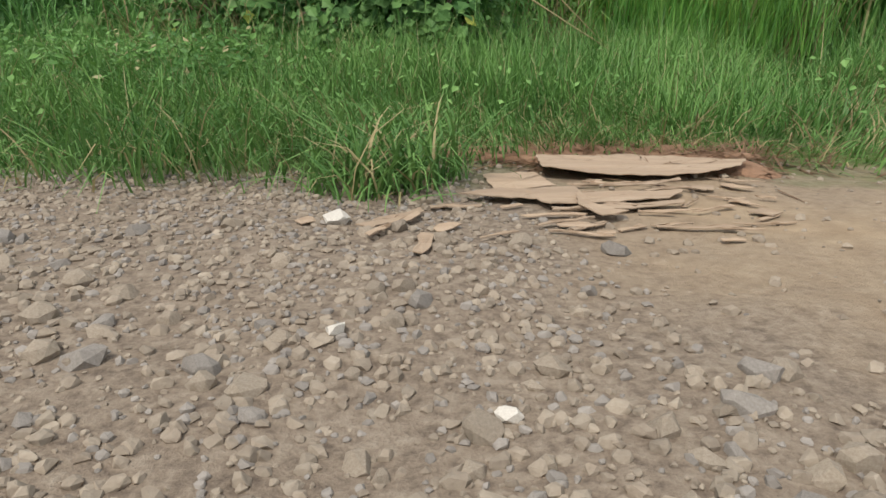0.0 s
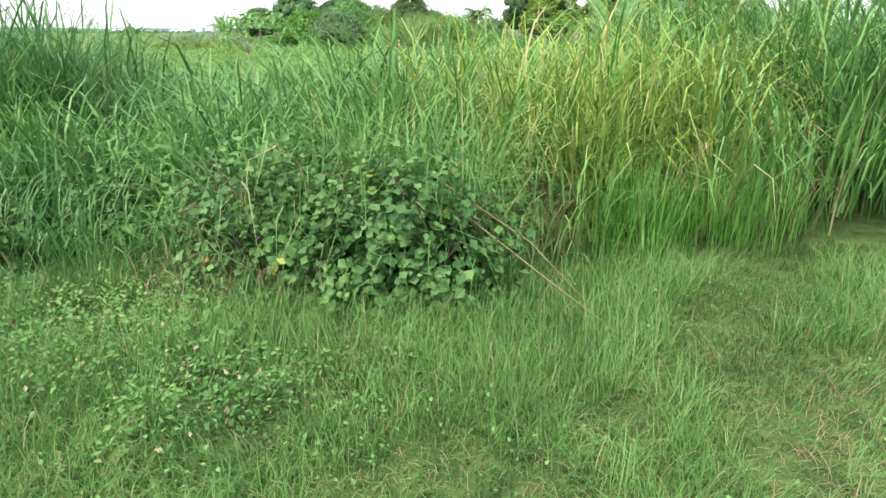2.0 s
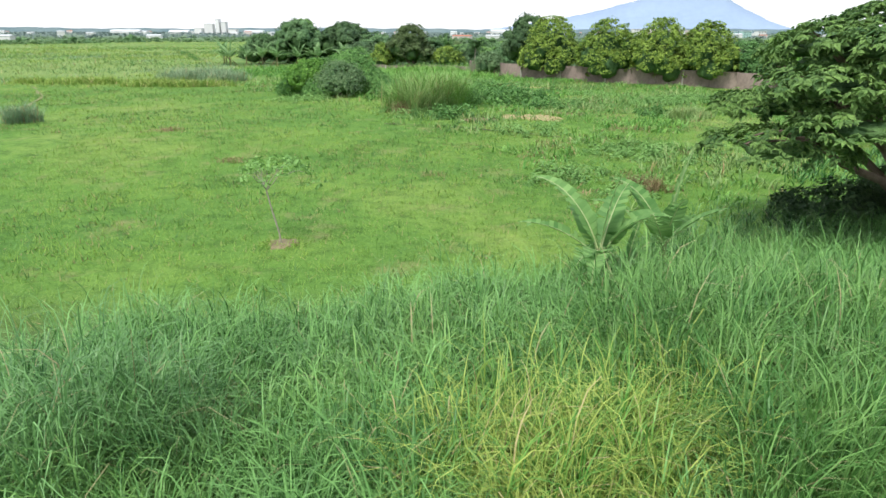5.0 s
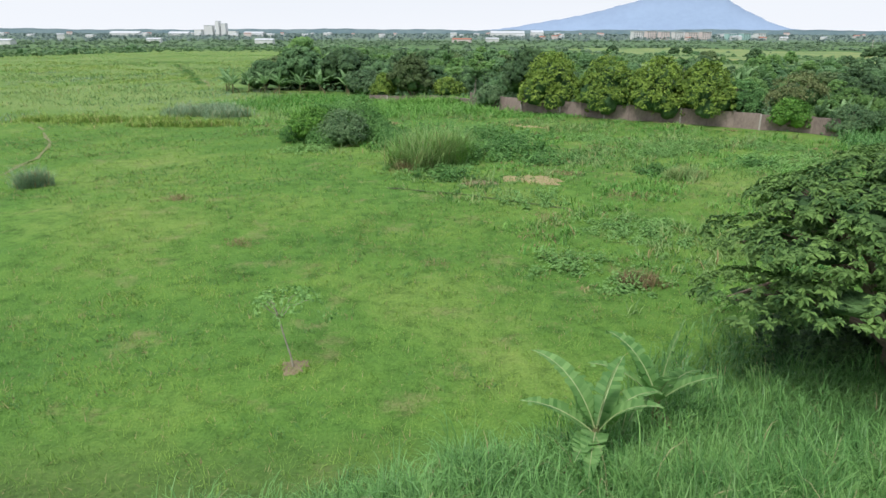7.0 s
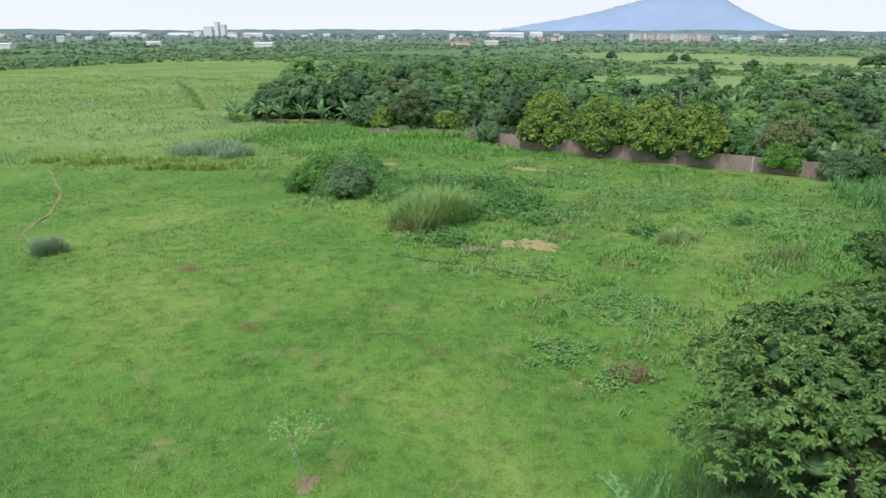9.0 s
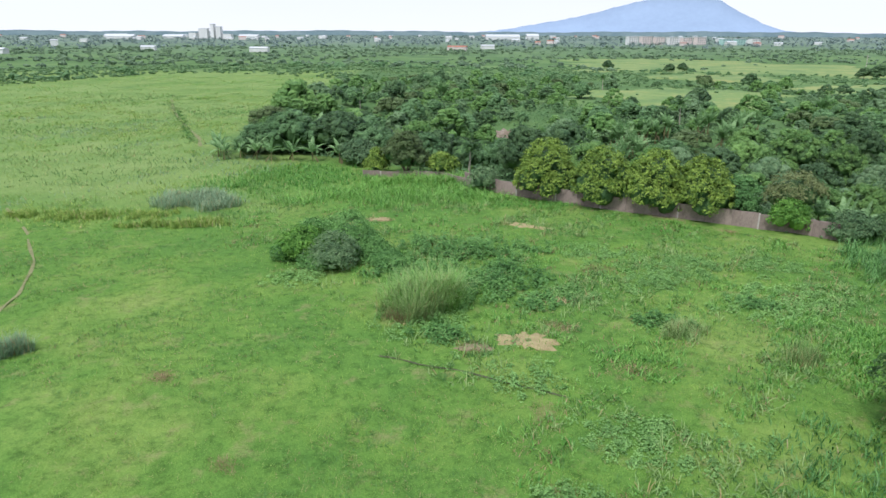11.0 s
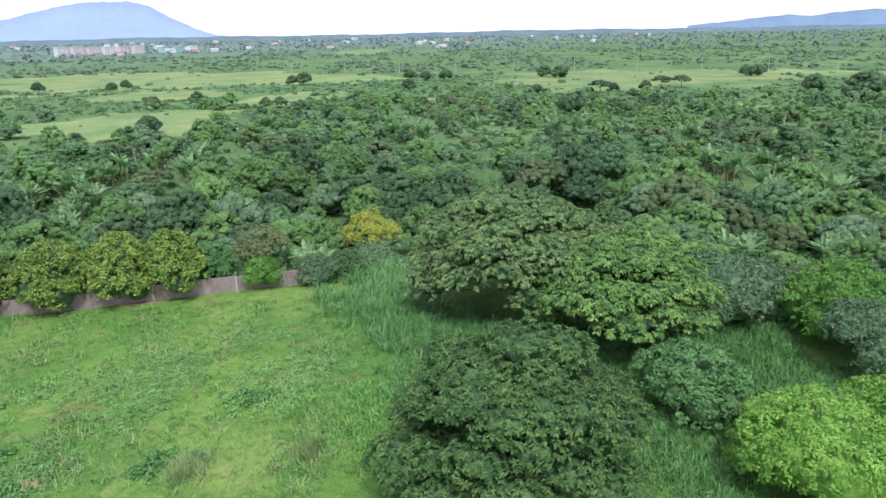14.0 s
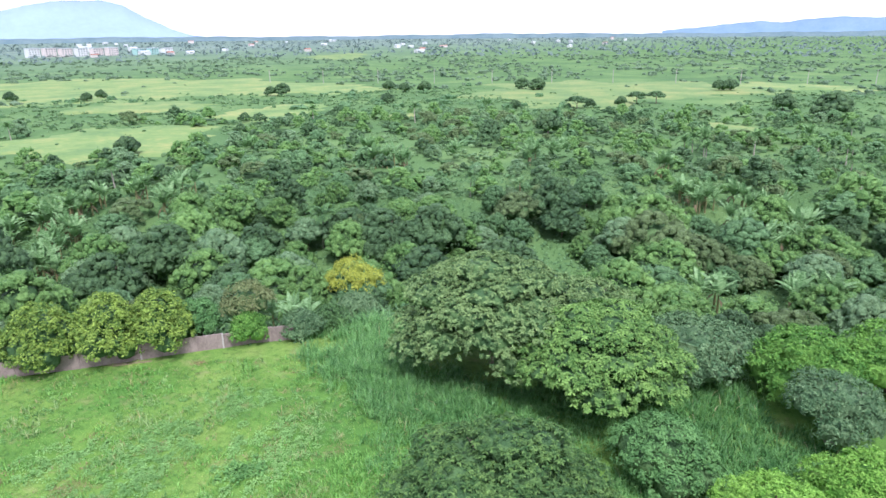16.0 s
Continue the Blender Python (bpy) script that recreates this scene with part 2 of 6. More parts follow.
STEM = rough_material("banana_stem", [(0.3, (0.10, 0.12, 0.04)), (0.7, (0.28, 0.24, 0.11))], 4.0, 0.6, 0.3, 0.01, stretch=(1, 1, 0.2))
RIB = rough_material("leaf_midrib", [(0.3, (0.30, 0.38, 0.16)), (0.7, (0.45, 0.50, 0.25))], 6.0, 0.5, 0.1, 0.01, 0.05)
STONE = rough_material("road_stone", [(0.25, (0.23, 0.18, 0.135)), (0.55, (0.36, 0.30, 0.23)), (0.8, (0.47, 0.41, 0.33))], 18.0, 0.95, 0.5, 0.004, 0.24)
GREYSTONE = rough_material("grey_stone", [(0.3, (0.22, 0.195, 0.17)), (0.7, (0.37, 0.335, 0.295))], 18.0, 0.9, 0.5, 0.004, 0.25)
WHITESTONE = rough_material("white_stone", [(0.3, (0.55, 0.50, 0.43)), (0.7, (0.78, 0.74, 0.66))], 15.0, 0.85, 0.4, 0.003, 0.1)
BOARD = rough_material("weathered_board", [(0.25, (0.27, 0.19, 0.13)), (0.5, (0.40, 0.295, 0.205)), (0.8, (0.50, 0.39, 0.285))], 6.0, 0.85, 0.7, 0.004, 0.2, stretch=(0.25, 3.0, 1))
CONCRETE = rough_material("stained_concrete", [(0.25, (0.13, 0.10, 0.085)), (0.5, (0.27, 0.21, 0.185)), (0.8, (0.40, 0.33, 0.29))], 0.8, 0.9, 0.5, 0.02, 0.16, stretch=(1, 1, 0.5))
CONCRETE_LIGHT = rough_material("pale_concrete", [(0.3, (0.36, 0.33, 0.30)), (0.7, (0.52, 0.48, 0.44))], 1.5, 0.9, 0.5, 0.02, 0.1)


def plain_material(name, a, b2, scale=0.3, rough=0.7):
    return rough_material(name, [(0.35, a), (0.65, b2)], scale, rough, 0.1, 0.01, 0.1)


WHITEWALL = plain_material("white_plaster", (0.62, 0.62, 0.6), (0.75, 0.75, 0.74))
PINKWALL = plain_material("pale_pink_plaster", (0.62, 0.53, 0.50), (0.74, 0.65, 0.62))
TEALWALL = plain_material("teal_plaster", (0.30, 0.50, 0.46), (0.42, 0.6, 0.55))
REDROOF = plain_material("red_roof", (0.36, 0.13, 0.09), (0.45, 0.2, 0.13))
GREYROOF = plain_material("pale_metal_roof", (0.5, 0.52, 0.54), (0.66, 0.68, 0.7), rough=0.45)
GLASS = plain_material("dark_window", (0.06, 0.07, 0.08), (0.12, 0.13, 0.14), rough=0.2)
# the next three base colours carry the haze of distance as blue
HILL = plain_material("hazed_hill", (0.26, 0.345, 0.48), (0.30, 0.395, 0.54), 0.004, 1.0)
HILL_NEAR = plain_material("hazed_ridge", (0.15, 0.24, 0.33), (0.21, 0.30, 0.38), 0.01, 1.0)
FARLAND = plain_material("hazed_land", (0.09, 0.15, 0.17), (0.16, 0.22, 0.22), 0.01, 1.0)
EARTH = rough_material("bare_earth", [(0.3, (0.15, 0.125, 0.07)), (0.7, (0.29, 0.235, 0.14))], 1.2, 0.95, 0.6, 0.03, 0.15)
REDSOIL = rough_material("rust_soil", [(0.3, (0.19, 0.105, 0.06)), (0.7, (0.37, 0.22, 0.135))], 9.0, 0.95, 0.7, 0.01, 0.15)
STREAMBED = rough_material("stream_bed", [(0.3, (0.09, 0.07, 0.045)), (0.5, (0.20, 0.15, 0.10)), (0.66, (0.36, 0.31, 0.26))], 0.5, 0.8, 0.8, 0.3, 0.15)
PATH = rough_material("trodden_earth", [(0.3, (0.12, 0.14, 0.05)), (0.7, (0.27, 0.25, 0.12))], 2.0, 0.95, 0.6, 0.03, 0.15)
DITCH = rough_material("dark_ditch_earth", [(0.3, (0.05, 0.06, 0.03)), (0.7, (0.12, 0.12, 0.06))], 2.0, 0.95, 0.6, 0.03, 0.15)
STRAW = rough_material("straw_cover", [(0.3, (0.24, 0.19, 0.09)), (0.7, (0.42, 0.35, 0.18))], 2.0, 0.95, 0.7, 0.03, 0.15)
FARFIELD = rough_material("far_meadow", [(0.36, (0.10, 0.185, 0.055)), (0.5, (0.165, 0.25, 0.07)), (0.64, (0.28, 0.29, 0.095))], 0.035, 0.95, 0.3, 0.3, 0.1)

# ---- land: one sheet from the road to the horizon ----
def step(a, b, v):
    t = np.clip((v - a) / (b - a), 0, 1)
    return t * t * (3 - 2 * t)


def waves(x, y, s):
    return (np.sin(x * s + 1.3) * np.cos(y * s * 1.17 - 0.7) + 0.5 * np.sin(x * s * 2.3 - y * s * 1.9 + 2.1) + 0.25 * np.cos(x * s * 4.7 + y * s * 5.3)) / 1.75


def ravine_side(x, y):
    """Metres beyond the line of the boundary wall; past the wall's end the wood comes nearer."""
    return 0.58 * x + 0.81 * y - 90.0 + 30.0 * step(66, 92, np.asarray(x, float))


def ground_z(x, y):
    x, y = np.asarray(x, float), np.asarray(y, float)
    z = -0.8 * step(9, 19, y)
    z = z + 0.75 * step(26, 50, y) - 0.35 * step(25, 50, x) * step(40, 60, y) + 0.5 * step(85, 125, y) * step(30, 0, x)
    z = z + 0.5 * np.exp(-((x + 1) / 14) ** 2 - ((y - 66) / 11) ** 2) + 0.3 * np.exp(-((x - 7) / 6) ** 2 - ((y - 53) / 5) ** 2)
    z = z + 0.12 * waves(x, y, 0.35) * step(3, 20, y)
    side = ravine_side(x, y)
    drop = -13.0 * step(4, 46, side) + 9.0 * step(60, 135, side)
    z = z + drop * step(-46, -26, x)
    far = np.hypot(x, y)
    z = z * (1 - step(420, 700, far)) - 7.0 * step(420, 700, far)
    return z + 0.5 * waves(x, y, 0.05) * step(140, 300, far) + 0.012 * waves(x, y, 5.0) * step(2.5, 1.5, y) * step(6, 3, np.abs(x)) + 0.011 * np.exp(-((y - 0.93 - 0.03 * np.sin(x * 5)) / 0.018) ** 2) * step(0.5, 0.75, x) * step(3, 2, x)


def mesh_object(name, verts, faces, mat, parent=None, smooth=False):
    """One mesh object out of arrays: faces is an array of quads or triangles, or a list of such arrays."""
    me = bpy.data.meshes.new(name)
    arrays = faces if isinstance(faces, list) else [faces]
    arrays = [np.asarray(a, np.int32) for a in arrays if len(a)]
    verts = np.asarray(verts, np.float32)
    me.vertices.add(len(verts))
    me.vertices.foreach_set("co", verts.ravel())
    loops = np.concatenate([a.ravel() for a in arrays])
    sizes = np.concatenate([np.full(len(a), a.shape[1], np.int32) for a in arrays])
    me.loops.add(len(loops))
    me.loops.foreach_set("vertex_index", loops)
    me.polygons.add(len(sizes))
    me.polygons.foreach_set("loop_start", np.concatenate([[0], np.cumsum(sizes)[:-1]]).astype(np.int32))
    me.polygons.foreach_set("loop_total", sizes)
    me.polygons.foreach_set("use_smooth", np.full(len(sizes), smooth))
    me.materials.append(mat)
    me.update(calc_edges=True)
    me.validate()
    ob = new(name, me)
    ob.parent = parent
    return ob


def graded(near, far, count, power):
    t = np.linspace(0, 1, count)
    return near + (far - near) * t**power


xs = np.concatenate([-graded(1.6, 6500, 110, 4.2)[::-1], np.linspace(-1.5, 2.2, 75), graded(2.3, 6500, 110, 4.2)])
ys = np.concatenate([-graded(0.2, 3000, 30, 4.0)[::-1], np.linspace(-0.1, 2.4, 50), graded(2.5, 6500, 190, 3.6)])
gx, gy = np.meshgrid(xs, ys)
gv = np.stack([gx.ravel(), gy.ravel(), ground_z(gx, gy).ravel()], 1)
ids = np.arange(gx.size).reshape(gx.shape)
gf = np.stack([ids[:-1, :-1].ravel(), ids[:-1, 1:].ravel(), ids[1:, 1:].ravel(), ids[1:, :-1].ravel()], 1)


def ground_material():
    m, n, l, b = material("ground")
    at = n.new("ShaderNodeNewGeometry").outputs["Position"]
    sep = n.new("ShaderNodeSeparateXYZ")
    l.new(at, sep.inputs[0])
    X, Y = sep.outputs["X"], sep.outputs["Y"]
    # gravel and sand of the road
    fine, grain, big = noise_node(n, l, 60, 6, 0.7, at), noise_node(n, l, 260, 3, 0.6, at), noise_node(n, l, 2.2, 4, 0.6, at)
    gravel = ramp(n, l, fine, [(0.3, (0.13, 0.10, 0.078)), (0.5, (0.265, 0.21, 0.158)), (0.72, (0.38, 0.32, 0.25))])
    sand = ramp(n, l, noise_node(n, l, 14, 5, 0.55, at), [(0.3, (0.33, 0.24, 0.155)), (0.7, (0.47, 0.36, 0.24))])
    lane = maths(n, l, "MINIMUM", maths(n, l, "MAXIMUM", maths(n, l, "MULTIPLY", maths(n, l, "SUBTRACT", X, 0.35), 1.4), -0.7), 0.75)
    drift = maths(n, l, "ADD", maths(n, l, "MULTIPLY", maths(n, l, "SUBTRACT", big, 0.5), 2.2), maths(n, l, "MULTIPLY", maths(n, l, "SUBTRACT", noise_node(n, l, 0.45, 3, 0.6, at), 0.5), 2.0))
    sandy = maths(n, l, "ADD", lane, drift, clamp=True)
    road = mix(n, l, sandy, gravel, sand)
    # soil under the verge and the tall grass
    soil = ramp(n, l, noise_node(n, l, 5, 6, 0.6, at), [(0.3, (0.045, 0.07, 0.022)), (0.55, (0.09, 0.15, 0.04)), (0.8, (0.20, 0.18, 0.08))])
    edge = maths(n, l, "ADD", Y, maths(n, l, "MULTIPLY", maths(n, l, "SUBTRACT", noise_node(n, l, 3.5, 3, 0.6, at), 0.5), 0.7))
    verge = maths(n, l, "MULTIPLY", maths(n, l, "SUBTRACT", edge, 1.6), 4.0, clamp=True)
    behind = maths(n, l, "MULTIPLY", maths(n, l, "SUBTRACT", -5.0, edge), 3.0, clamp=True)
    near = mix(n, l, maths(n, l, "MAXIMUM", verge, behind), road, soil)
    # meadow
    patch, tuft, blade = noise_node(n, l, 0.06, 5, 0.6, at), noise_node(n, l, 1.1, 6, 0.7, at), noise_node(n, l, 9, 5, 0.7, at)
    green = ramp(n, l, patch, [(0.3, (0.085, 0.21, 0.04)), (0.5, (0.138, 0.275, 0.05)), (0.62, (0.208, 0.325, 0.072)), (0.78, (0.30, 0.33, 0.12))])
    green = mix(n, l, 0.75, green, ramp(n, l, tuft, [(0.3, (0.25, 0.34, 0.25)), (0.5, (0.9, 0.92, 0.9)), (0.68, (1.15, 1.08, 1.05)), (0.78, (1.6, 1.25, 1.3))]), "MULTIPLY")
    green = mix(n, l, 0.6, green, ramp(n, l, blade, [(0.3, (0.3, 0.38, 0.3)), (0.6, (1.05, 1.02, 1.0))]), "MULTIPLY")
    thin = ramp(n, l, noise_node(n, l, 0.33, 6, 0.7, at), [(0.56, (0, 0, 0)), (0.74, (0.75, 0.75, 0.75))])
    green = mix(n, l, thin, green, ramp(n, l, blade, [(0.3, (0.17, 0.15, 0.06)), (0.65, (0.36, 0.32, 0.16))]))
    older = maths(n, l, "MULTIPLY", maths(n, l, "MULTIPLY", maths(n, l, "SUBTRACT", Y, 86.0), 0.05, clamp=True), maths(n, l, "MULTIPLY", maths(n, l, "SUBTRACT", -12.0, X), 0.05, clamp=True))
    older = maths(n, l, "MULTIPLY", older, maths(n, l, "ADD", maths(n, l, "MULTIPLY", noise_node(n, l, 0.03, 6, 0.7, at), 2.4), -0.6, clamp=True))
    green = mix(n, l, older, green, ramp(n, l, blade, [(0.3, (0.11, 0.19, 0.05)), (0.65, (0.27, 0.36, 0.12))]))
    meadow = maths(n, l, "MULTIPLY", maths(n, l, "SUBTRACT", Y, 14.0), 0.2, clamp=True)
    col = mix(n, l, meadow, near, green)
    # dark forest floor, and far land with haze mixed into its colour by distance
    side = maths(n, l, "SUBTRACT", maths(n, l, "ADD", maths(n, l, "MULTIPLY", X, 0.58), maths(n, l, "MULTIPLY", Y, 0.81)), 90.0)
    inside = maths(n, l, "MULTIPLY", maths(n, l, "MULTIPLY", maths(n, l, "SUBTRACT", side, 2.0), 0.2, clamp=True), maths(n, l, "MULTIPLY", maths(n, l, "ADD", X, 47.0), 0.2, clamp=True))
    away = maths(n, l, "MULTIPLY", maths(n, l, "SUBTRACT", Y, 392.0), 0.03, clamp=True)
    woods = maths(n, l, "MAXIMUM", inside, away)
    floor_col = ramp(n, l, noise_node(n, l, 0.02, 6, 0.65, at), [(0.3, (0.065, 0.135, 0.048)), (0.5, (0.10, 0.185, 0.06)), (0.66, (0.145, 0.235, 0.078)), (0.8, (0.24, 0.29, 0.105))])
    hazed_col = mix(n, l, maths(n, l, "MULTIPLY", maths(n, l, "SUBTRACT", Y, 700.0), 0.0008, clamp=True), floor_col, ramp(n, l, noise_node(n, l, 0.006, 6, 0.6, at), [(0.3, (0.10, 0.16, 0.13)), (0.6, (0.18, 0.24, 0.18)), (0.8, (0.26, 0.31, 0.22))]))
    col = mix(n, l, woods, col, hazed_col)
    l.new(col, b.inputs["Base Color"])
    b.inputs["Roughness"].default_value = 0.95
    b.inputs["Specular IOR Level"].default_value = 0.2
    rel = maths(n, l, "ADD", maths(n, l, "MULTIPLY", fine, 0.012), maths(n, l, "ADD", maths(n, l, "MULTIPLY", grain, 0.002), maths(n, l, "MULTIPLY", maths(n, l, "MULTIPLY", tuft, meadow), 0.25)))
    bump(n, l, rel, 0.7, 1.0, b)
    return m


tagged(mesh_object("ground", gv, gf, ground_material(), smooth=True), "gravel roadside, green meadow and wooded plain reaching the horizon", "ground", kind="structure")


# ---- shapes shared by the plants ----
def blades(rng, base, length, width, bend, seg=3, az=None, lean=0.12, stiff=1.0):
    """Curved tapering grass blades out of quads, one row of vertices a joint."""
    n = len(base)
    az = rng.uniform(0, 2 * np.pi, n) if az is None else az
    away = np.stack([np.cos(az), np.sin(az), 0 * az], 1)
    across = np.stack([-np.sin(az + rng.normal(0, 0.6, n)), np.cos(az), 0 * az], 1)
    across /= np.linalg.norm(across, axis=1)[:, None]
    at, rows, tip = np.array(base, float), [], np.abs(rng.normal(0, lean, n))
    for k in range(seg + 1):
        f = k / seg
        w = (width * (1.0 - f**1.6) * (0.75 + 0.5 * min(f * 3, 0.5)) + 0.0008)[:, None]
        rows += [at - across * w / 2, at + across * w / 2]
        a = tip + bend * (f + 0.5 / seg) ** stiff
        at = at + (away * np.sin(a)[:, None] + np.array([0, 0, 1]) * np.cos(a)[:, None]) * (length / seg)[:, None]
    verts = np.stack(rows, 1).reshape(-1, 3)
    first = (np.arange(n) * 2 * (seg + 1))[:, None, None]
    quad = np.array([[2 * k, 2 * k + 1, 2 * k + 3, 2 * k + 2] for k in range(seg)])[None]
    return verts, (first + quad).reshape(-1, 4)


def leaves(rng, at, facing, size, slim=0.55):
    """Leaf-shaped quads, a little folded, at places with normals."""
    n = len(at)
    facing = facing / (np.linalg.norm(facing, axis=1)[:, None] + 1e-9)
    rnd = rng.normal(size=(n, 3))
    u = np.cross(facing, rnd)
    u /= np.linalg.norm(u, axis=1)[:, None] + 1e-9
    v = np.cross(facing, u)
    s = (np.asarray(size) * np.ones(n))[:, None]
    q = np.stack([at - u * s / 2, at + v * s * slim / 2 + facing * s * 0.08 - u * s * 0.08, at + u * s / 2 - facing * s * 0.1, at - v * s * slim / 2 + facing * s * 0.08 - u * s * 0.08], 1)
    return q.reshape(-1, 3), np.arange(4 * n).reshape(-1, 4)


def joined(*pairs):
    verts, faces, k = [], [], 0
    for v, f in pairs:
        verts.append(v)
        faces.append(f + k)
        k += len(v)
    return np.concatenate(verts), np.concatenate(faces)


def tube(points, radii, sides=7):
    points, radii = np.asarray(points, float), np.asarray(radii, float)
    ahead = np.gradient(points, axis=0)
    ahead /= np.linalg.norm(ahead, axis=1)[:, None] + 1e-9
    ref = np.where(np.abs(ahead[:, 2:]) > 0.9, [[1.0, 0, 0]], [[0, 0, 1.0]])
    u = np.cross(ahead, ref)
    u /= np.linalg.norm(u, axis=1)[:, None]
    v = np.cross(ahead, u)
    a = np.linspace(0, 2 * np.pi, sides, endpoint=False)
    ring = points[:, None] + radii[:, None, None] * (u[:, None] * np.cos(a)[None, :, None] + v[:, None] * np.sin(a)[None, :, None])
    k, j = np.meshgrid(np.arange(len(points) - 1), np.arange(sides), indexing="ij")
    nj = (j + 1) % sides
    return ring.reshape(-1, 3), np.stack([k * sides + j, k * sides + nj, (k + 1) * sides + nj, (k + 1) * sides + j], -1).reshape(-1, 4)


def limb(rng, a, b, r0, r1, sag=0.15, joints=6):
    a, b = np.asarray(a, float), np.asarray(b, float)
    t = np.linspace(0, 1, joints)[:, None]
    d = np.linalg.norm(b - a)
    p = a + (b - a) * t + np.array([0, 0, 1]) * (np.sin(t * np.pi) * sag * d) + rng.normal(0, 0.03 * d, (joints, 3)) * np.sin(t * np.pi)
    return tube(p, np.linspace(r0, r1, joints))


def thing(name, x, y, label, category, group="", z=None, turn=0.0):
    ob = new(name)
    ob.matrix_basis = pose(x, y, float(ground_z(x, y)) if z is None else z, 0, 0, turn)
    ob.empty_display_size = 0.3
    return tagged(ob, label, category, group)


def crown_lobes(rng, radius, low, high, count, flat=1.0):
    """Lobes of a crown: a middle one and smaller ones round it."""
    mid, half = (low + high) / 2, (high - low) / 2
    if flat < 0.5:
        out = []
        for k in range(count):
            f = (k + 0.5) / count
            a, r = 2.4 * k, radius * 0.82 * math.sqrt(f)
            z = high - (high - low) * (0.12 + 0.7 * f**1.3 + rng.uniform(-0.1, 0.12))
            s = radius * rng.uniform(0.24, 0.36)
            out.append((np.array([r * math.cos(a), r * math.sin(a), z]), np.array([s, s, s * flat])))
        return out
    lobes = [(np.array([0, 0, mid]), np.array([radius * 0.72, radius * 0.72, half]))]
    for k in range(count):
        a, r = 2 * np.pi * (k + rng.uniform(-0.3, 0.3)) / count, radius * rng.uniform(0.45, 0.68)
        s = radius * rng.uniform(0.34, 0.5)
        lobes.append((np.array([r * np.cos(a), r * np.sin(a), mid + half * rng.uniform(-0.5, 0.15) - half * 0.18 * (r / radius)]), np.array([s, s, min(half * 0.72, s * flat)])))
    return lobes


def lump(centre, radii, n=3, seed=0.0):
    """A dented rounded body of quads: the closed inner foliage of a crown."""
    g = np.linspace(-1, 1, n + 1)
    u, w = [k.ravel() for k in np.meshgrid(g, g, indexing="ij")]
    o = np.ones_like(u)
    v = np.concatenate([np.stack(s, 1) for s in ((o, u, w), (-o, w, u), (w, o, u), (u, -o, w), (u, w, o), (w, u, -o))])
    v /= np.linalg.norm(v, axis=1)[:, None]
    dent = 0.84 + 0.14 * np.sin(v[:, 0] * 5 + seed) * np.cos(v[:, 1] * 6 - seed * 2) + 0.10 * np.sin(v[:, 2] * 9 + seed * 3 + v[:, 0] * 4)
    i, j = [k.ravel() for k in np.meshgrid(np.arange(n), np.arange(n), indexing="ij")]
    q = np.stack([i * (n + 1) + j, (i + 1) * (n + 1) + j, (i + 1) * (n + 1) + j + 1, i * (n + 1) + j + 1], 1)
    return centre + v * radii * dent[:, None], np.concatenate([q + k * (n + 1) ** 2 for k in range(6)])


DOME_AZ = np.linspace(0, 2 * np.pi, 8, endpoint=False)
SMALL_AZ = np.linspace(0, 2 * np.pi, 6, endpoint=False)
DOME_UP = np.radians([-40, 2, 42])
DOME = np.concatenate([np.stack([np.cos(u) * np.cos(DOME_AZ + 0.4 * u), np.cos(u) * np.sin(DOME_AZ + 0.4 * u), np.sin(u) + 0 * DOME_AZ], 1) for u in DOME_UP] + [[[0, 0, 1.0]]])
DOME_FACES = np.array([[8 * r + j, 8 * r + (j + 1) % 8, 8 * r + 8 + (j + 1) % 8, 8 * r + 8 + j] for r in (0, 1) for j in range(8)] + [[24, 16 + j, 16 + (j + 1) % 8, 16 + (j + 2) % 8] for j in (0, 2, 4, 6)])


SMALL_DOME = np.concatenate([np.stack([np.cos(u) * np.cos(SMALL_AZ + u), np.cos(u) * np.sin(SMALL_AZ + u), np.sin(u) + 0 * SMALL_AZ], 1) for u in (-0.5, 0.5)] + [[[0, 0, 1.0]]])
SMALL_FACES = np.array([[j, (j + 1) % 6, 6 + (j + 1) % 6, 6 + j] for j in range(6)] + [[12, 6 + j, 6 + j + 1, 6 + (j + 2) % 6] for j in (0, 2, 4)])


def domes(rng, centres, radii, dent=0.2, small=False):
    """Rounded, dented boughs of foliage, each one closed sheet of quads."""
    n = len(centres)
    a = rng.uniform(0, 2 * np.pi, n)
    c, sn = np.cos(a)[:, None], np.sin(a)[:, None]
    unit, quads = (SMALL_DOME, SMALL_FACES) if small else (DOME, DOME_FACES)
    dirs = np.stack([unit[None, :, 0] * c - unit[None, :, 1] * sn, unit[None, :, 0] * sn + unit[None, :, 1] * c, unit[None, :, 2] + 0 * c], -1)
    v = centres[:, None] + dirs * radii[:, None] * (1 + rng.uniform(-dent, dent, (n, len(unit), 1)))
    return v.reshape(-1, 3), (np.arange(n)[:, None, None] * len(unit) + quads[None]).reshape(-1, 4)


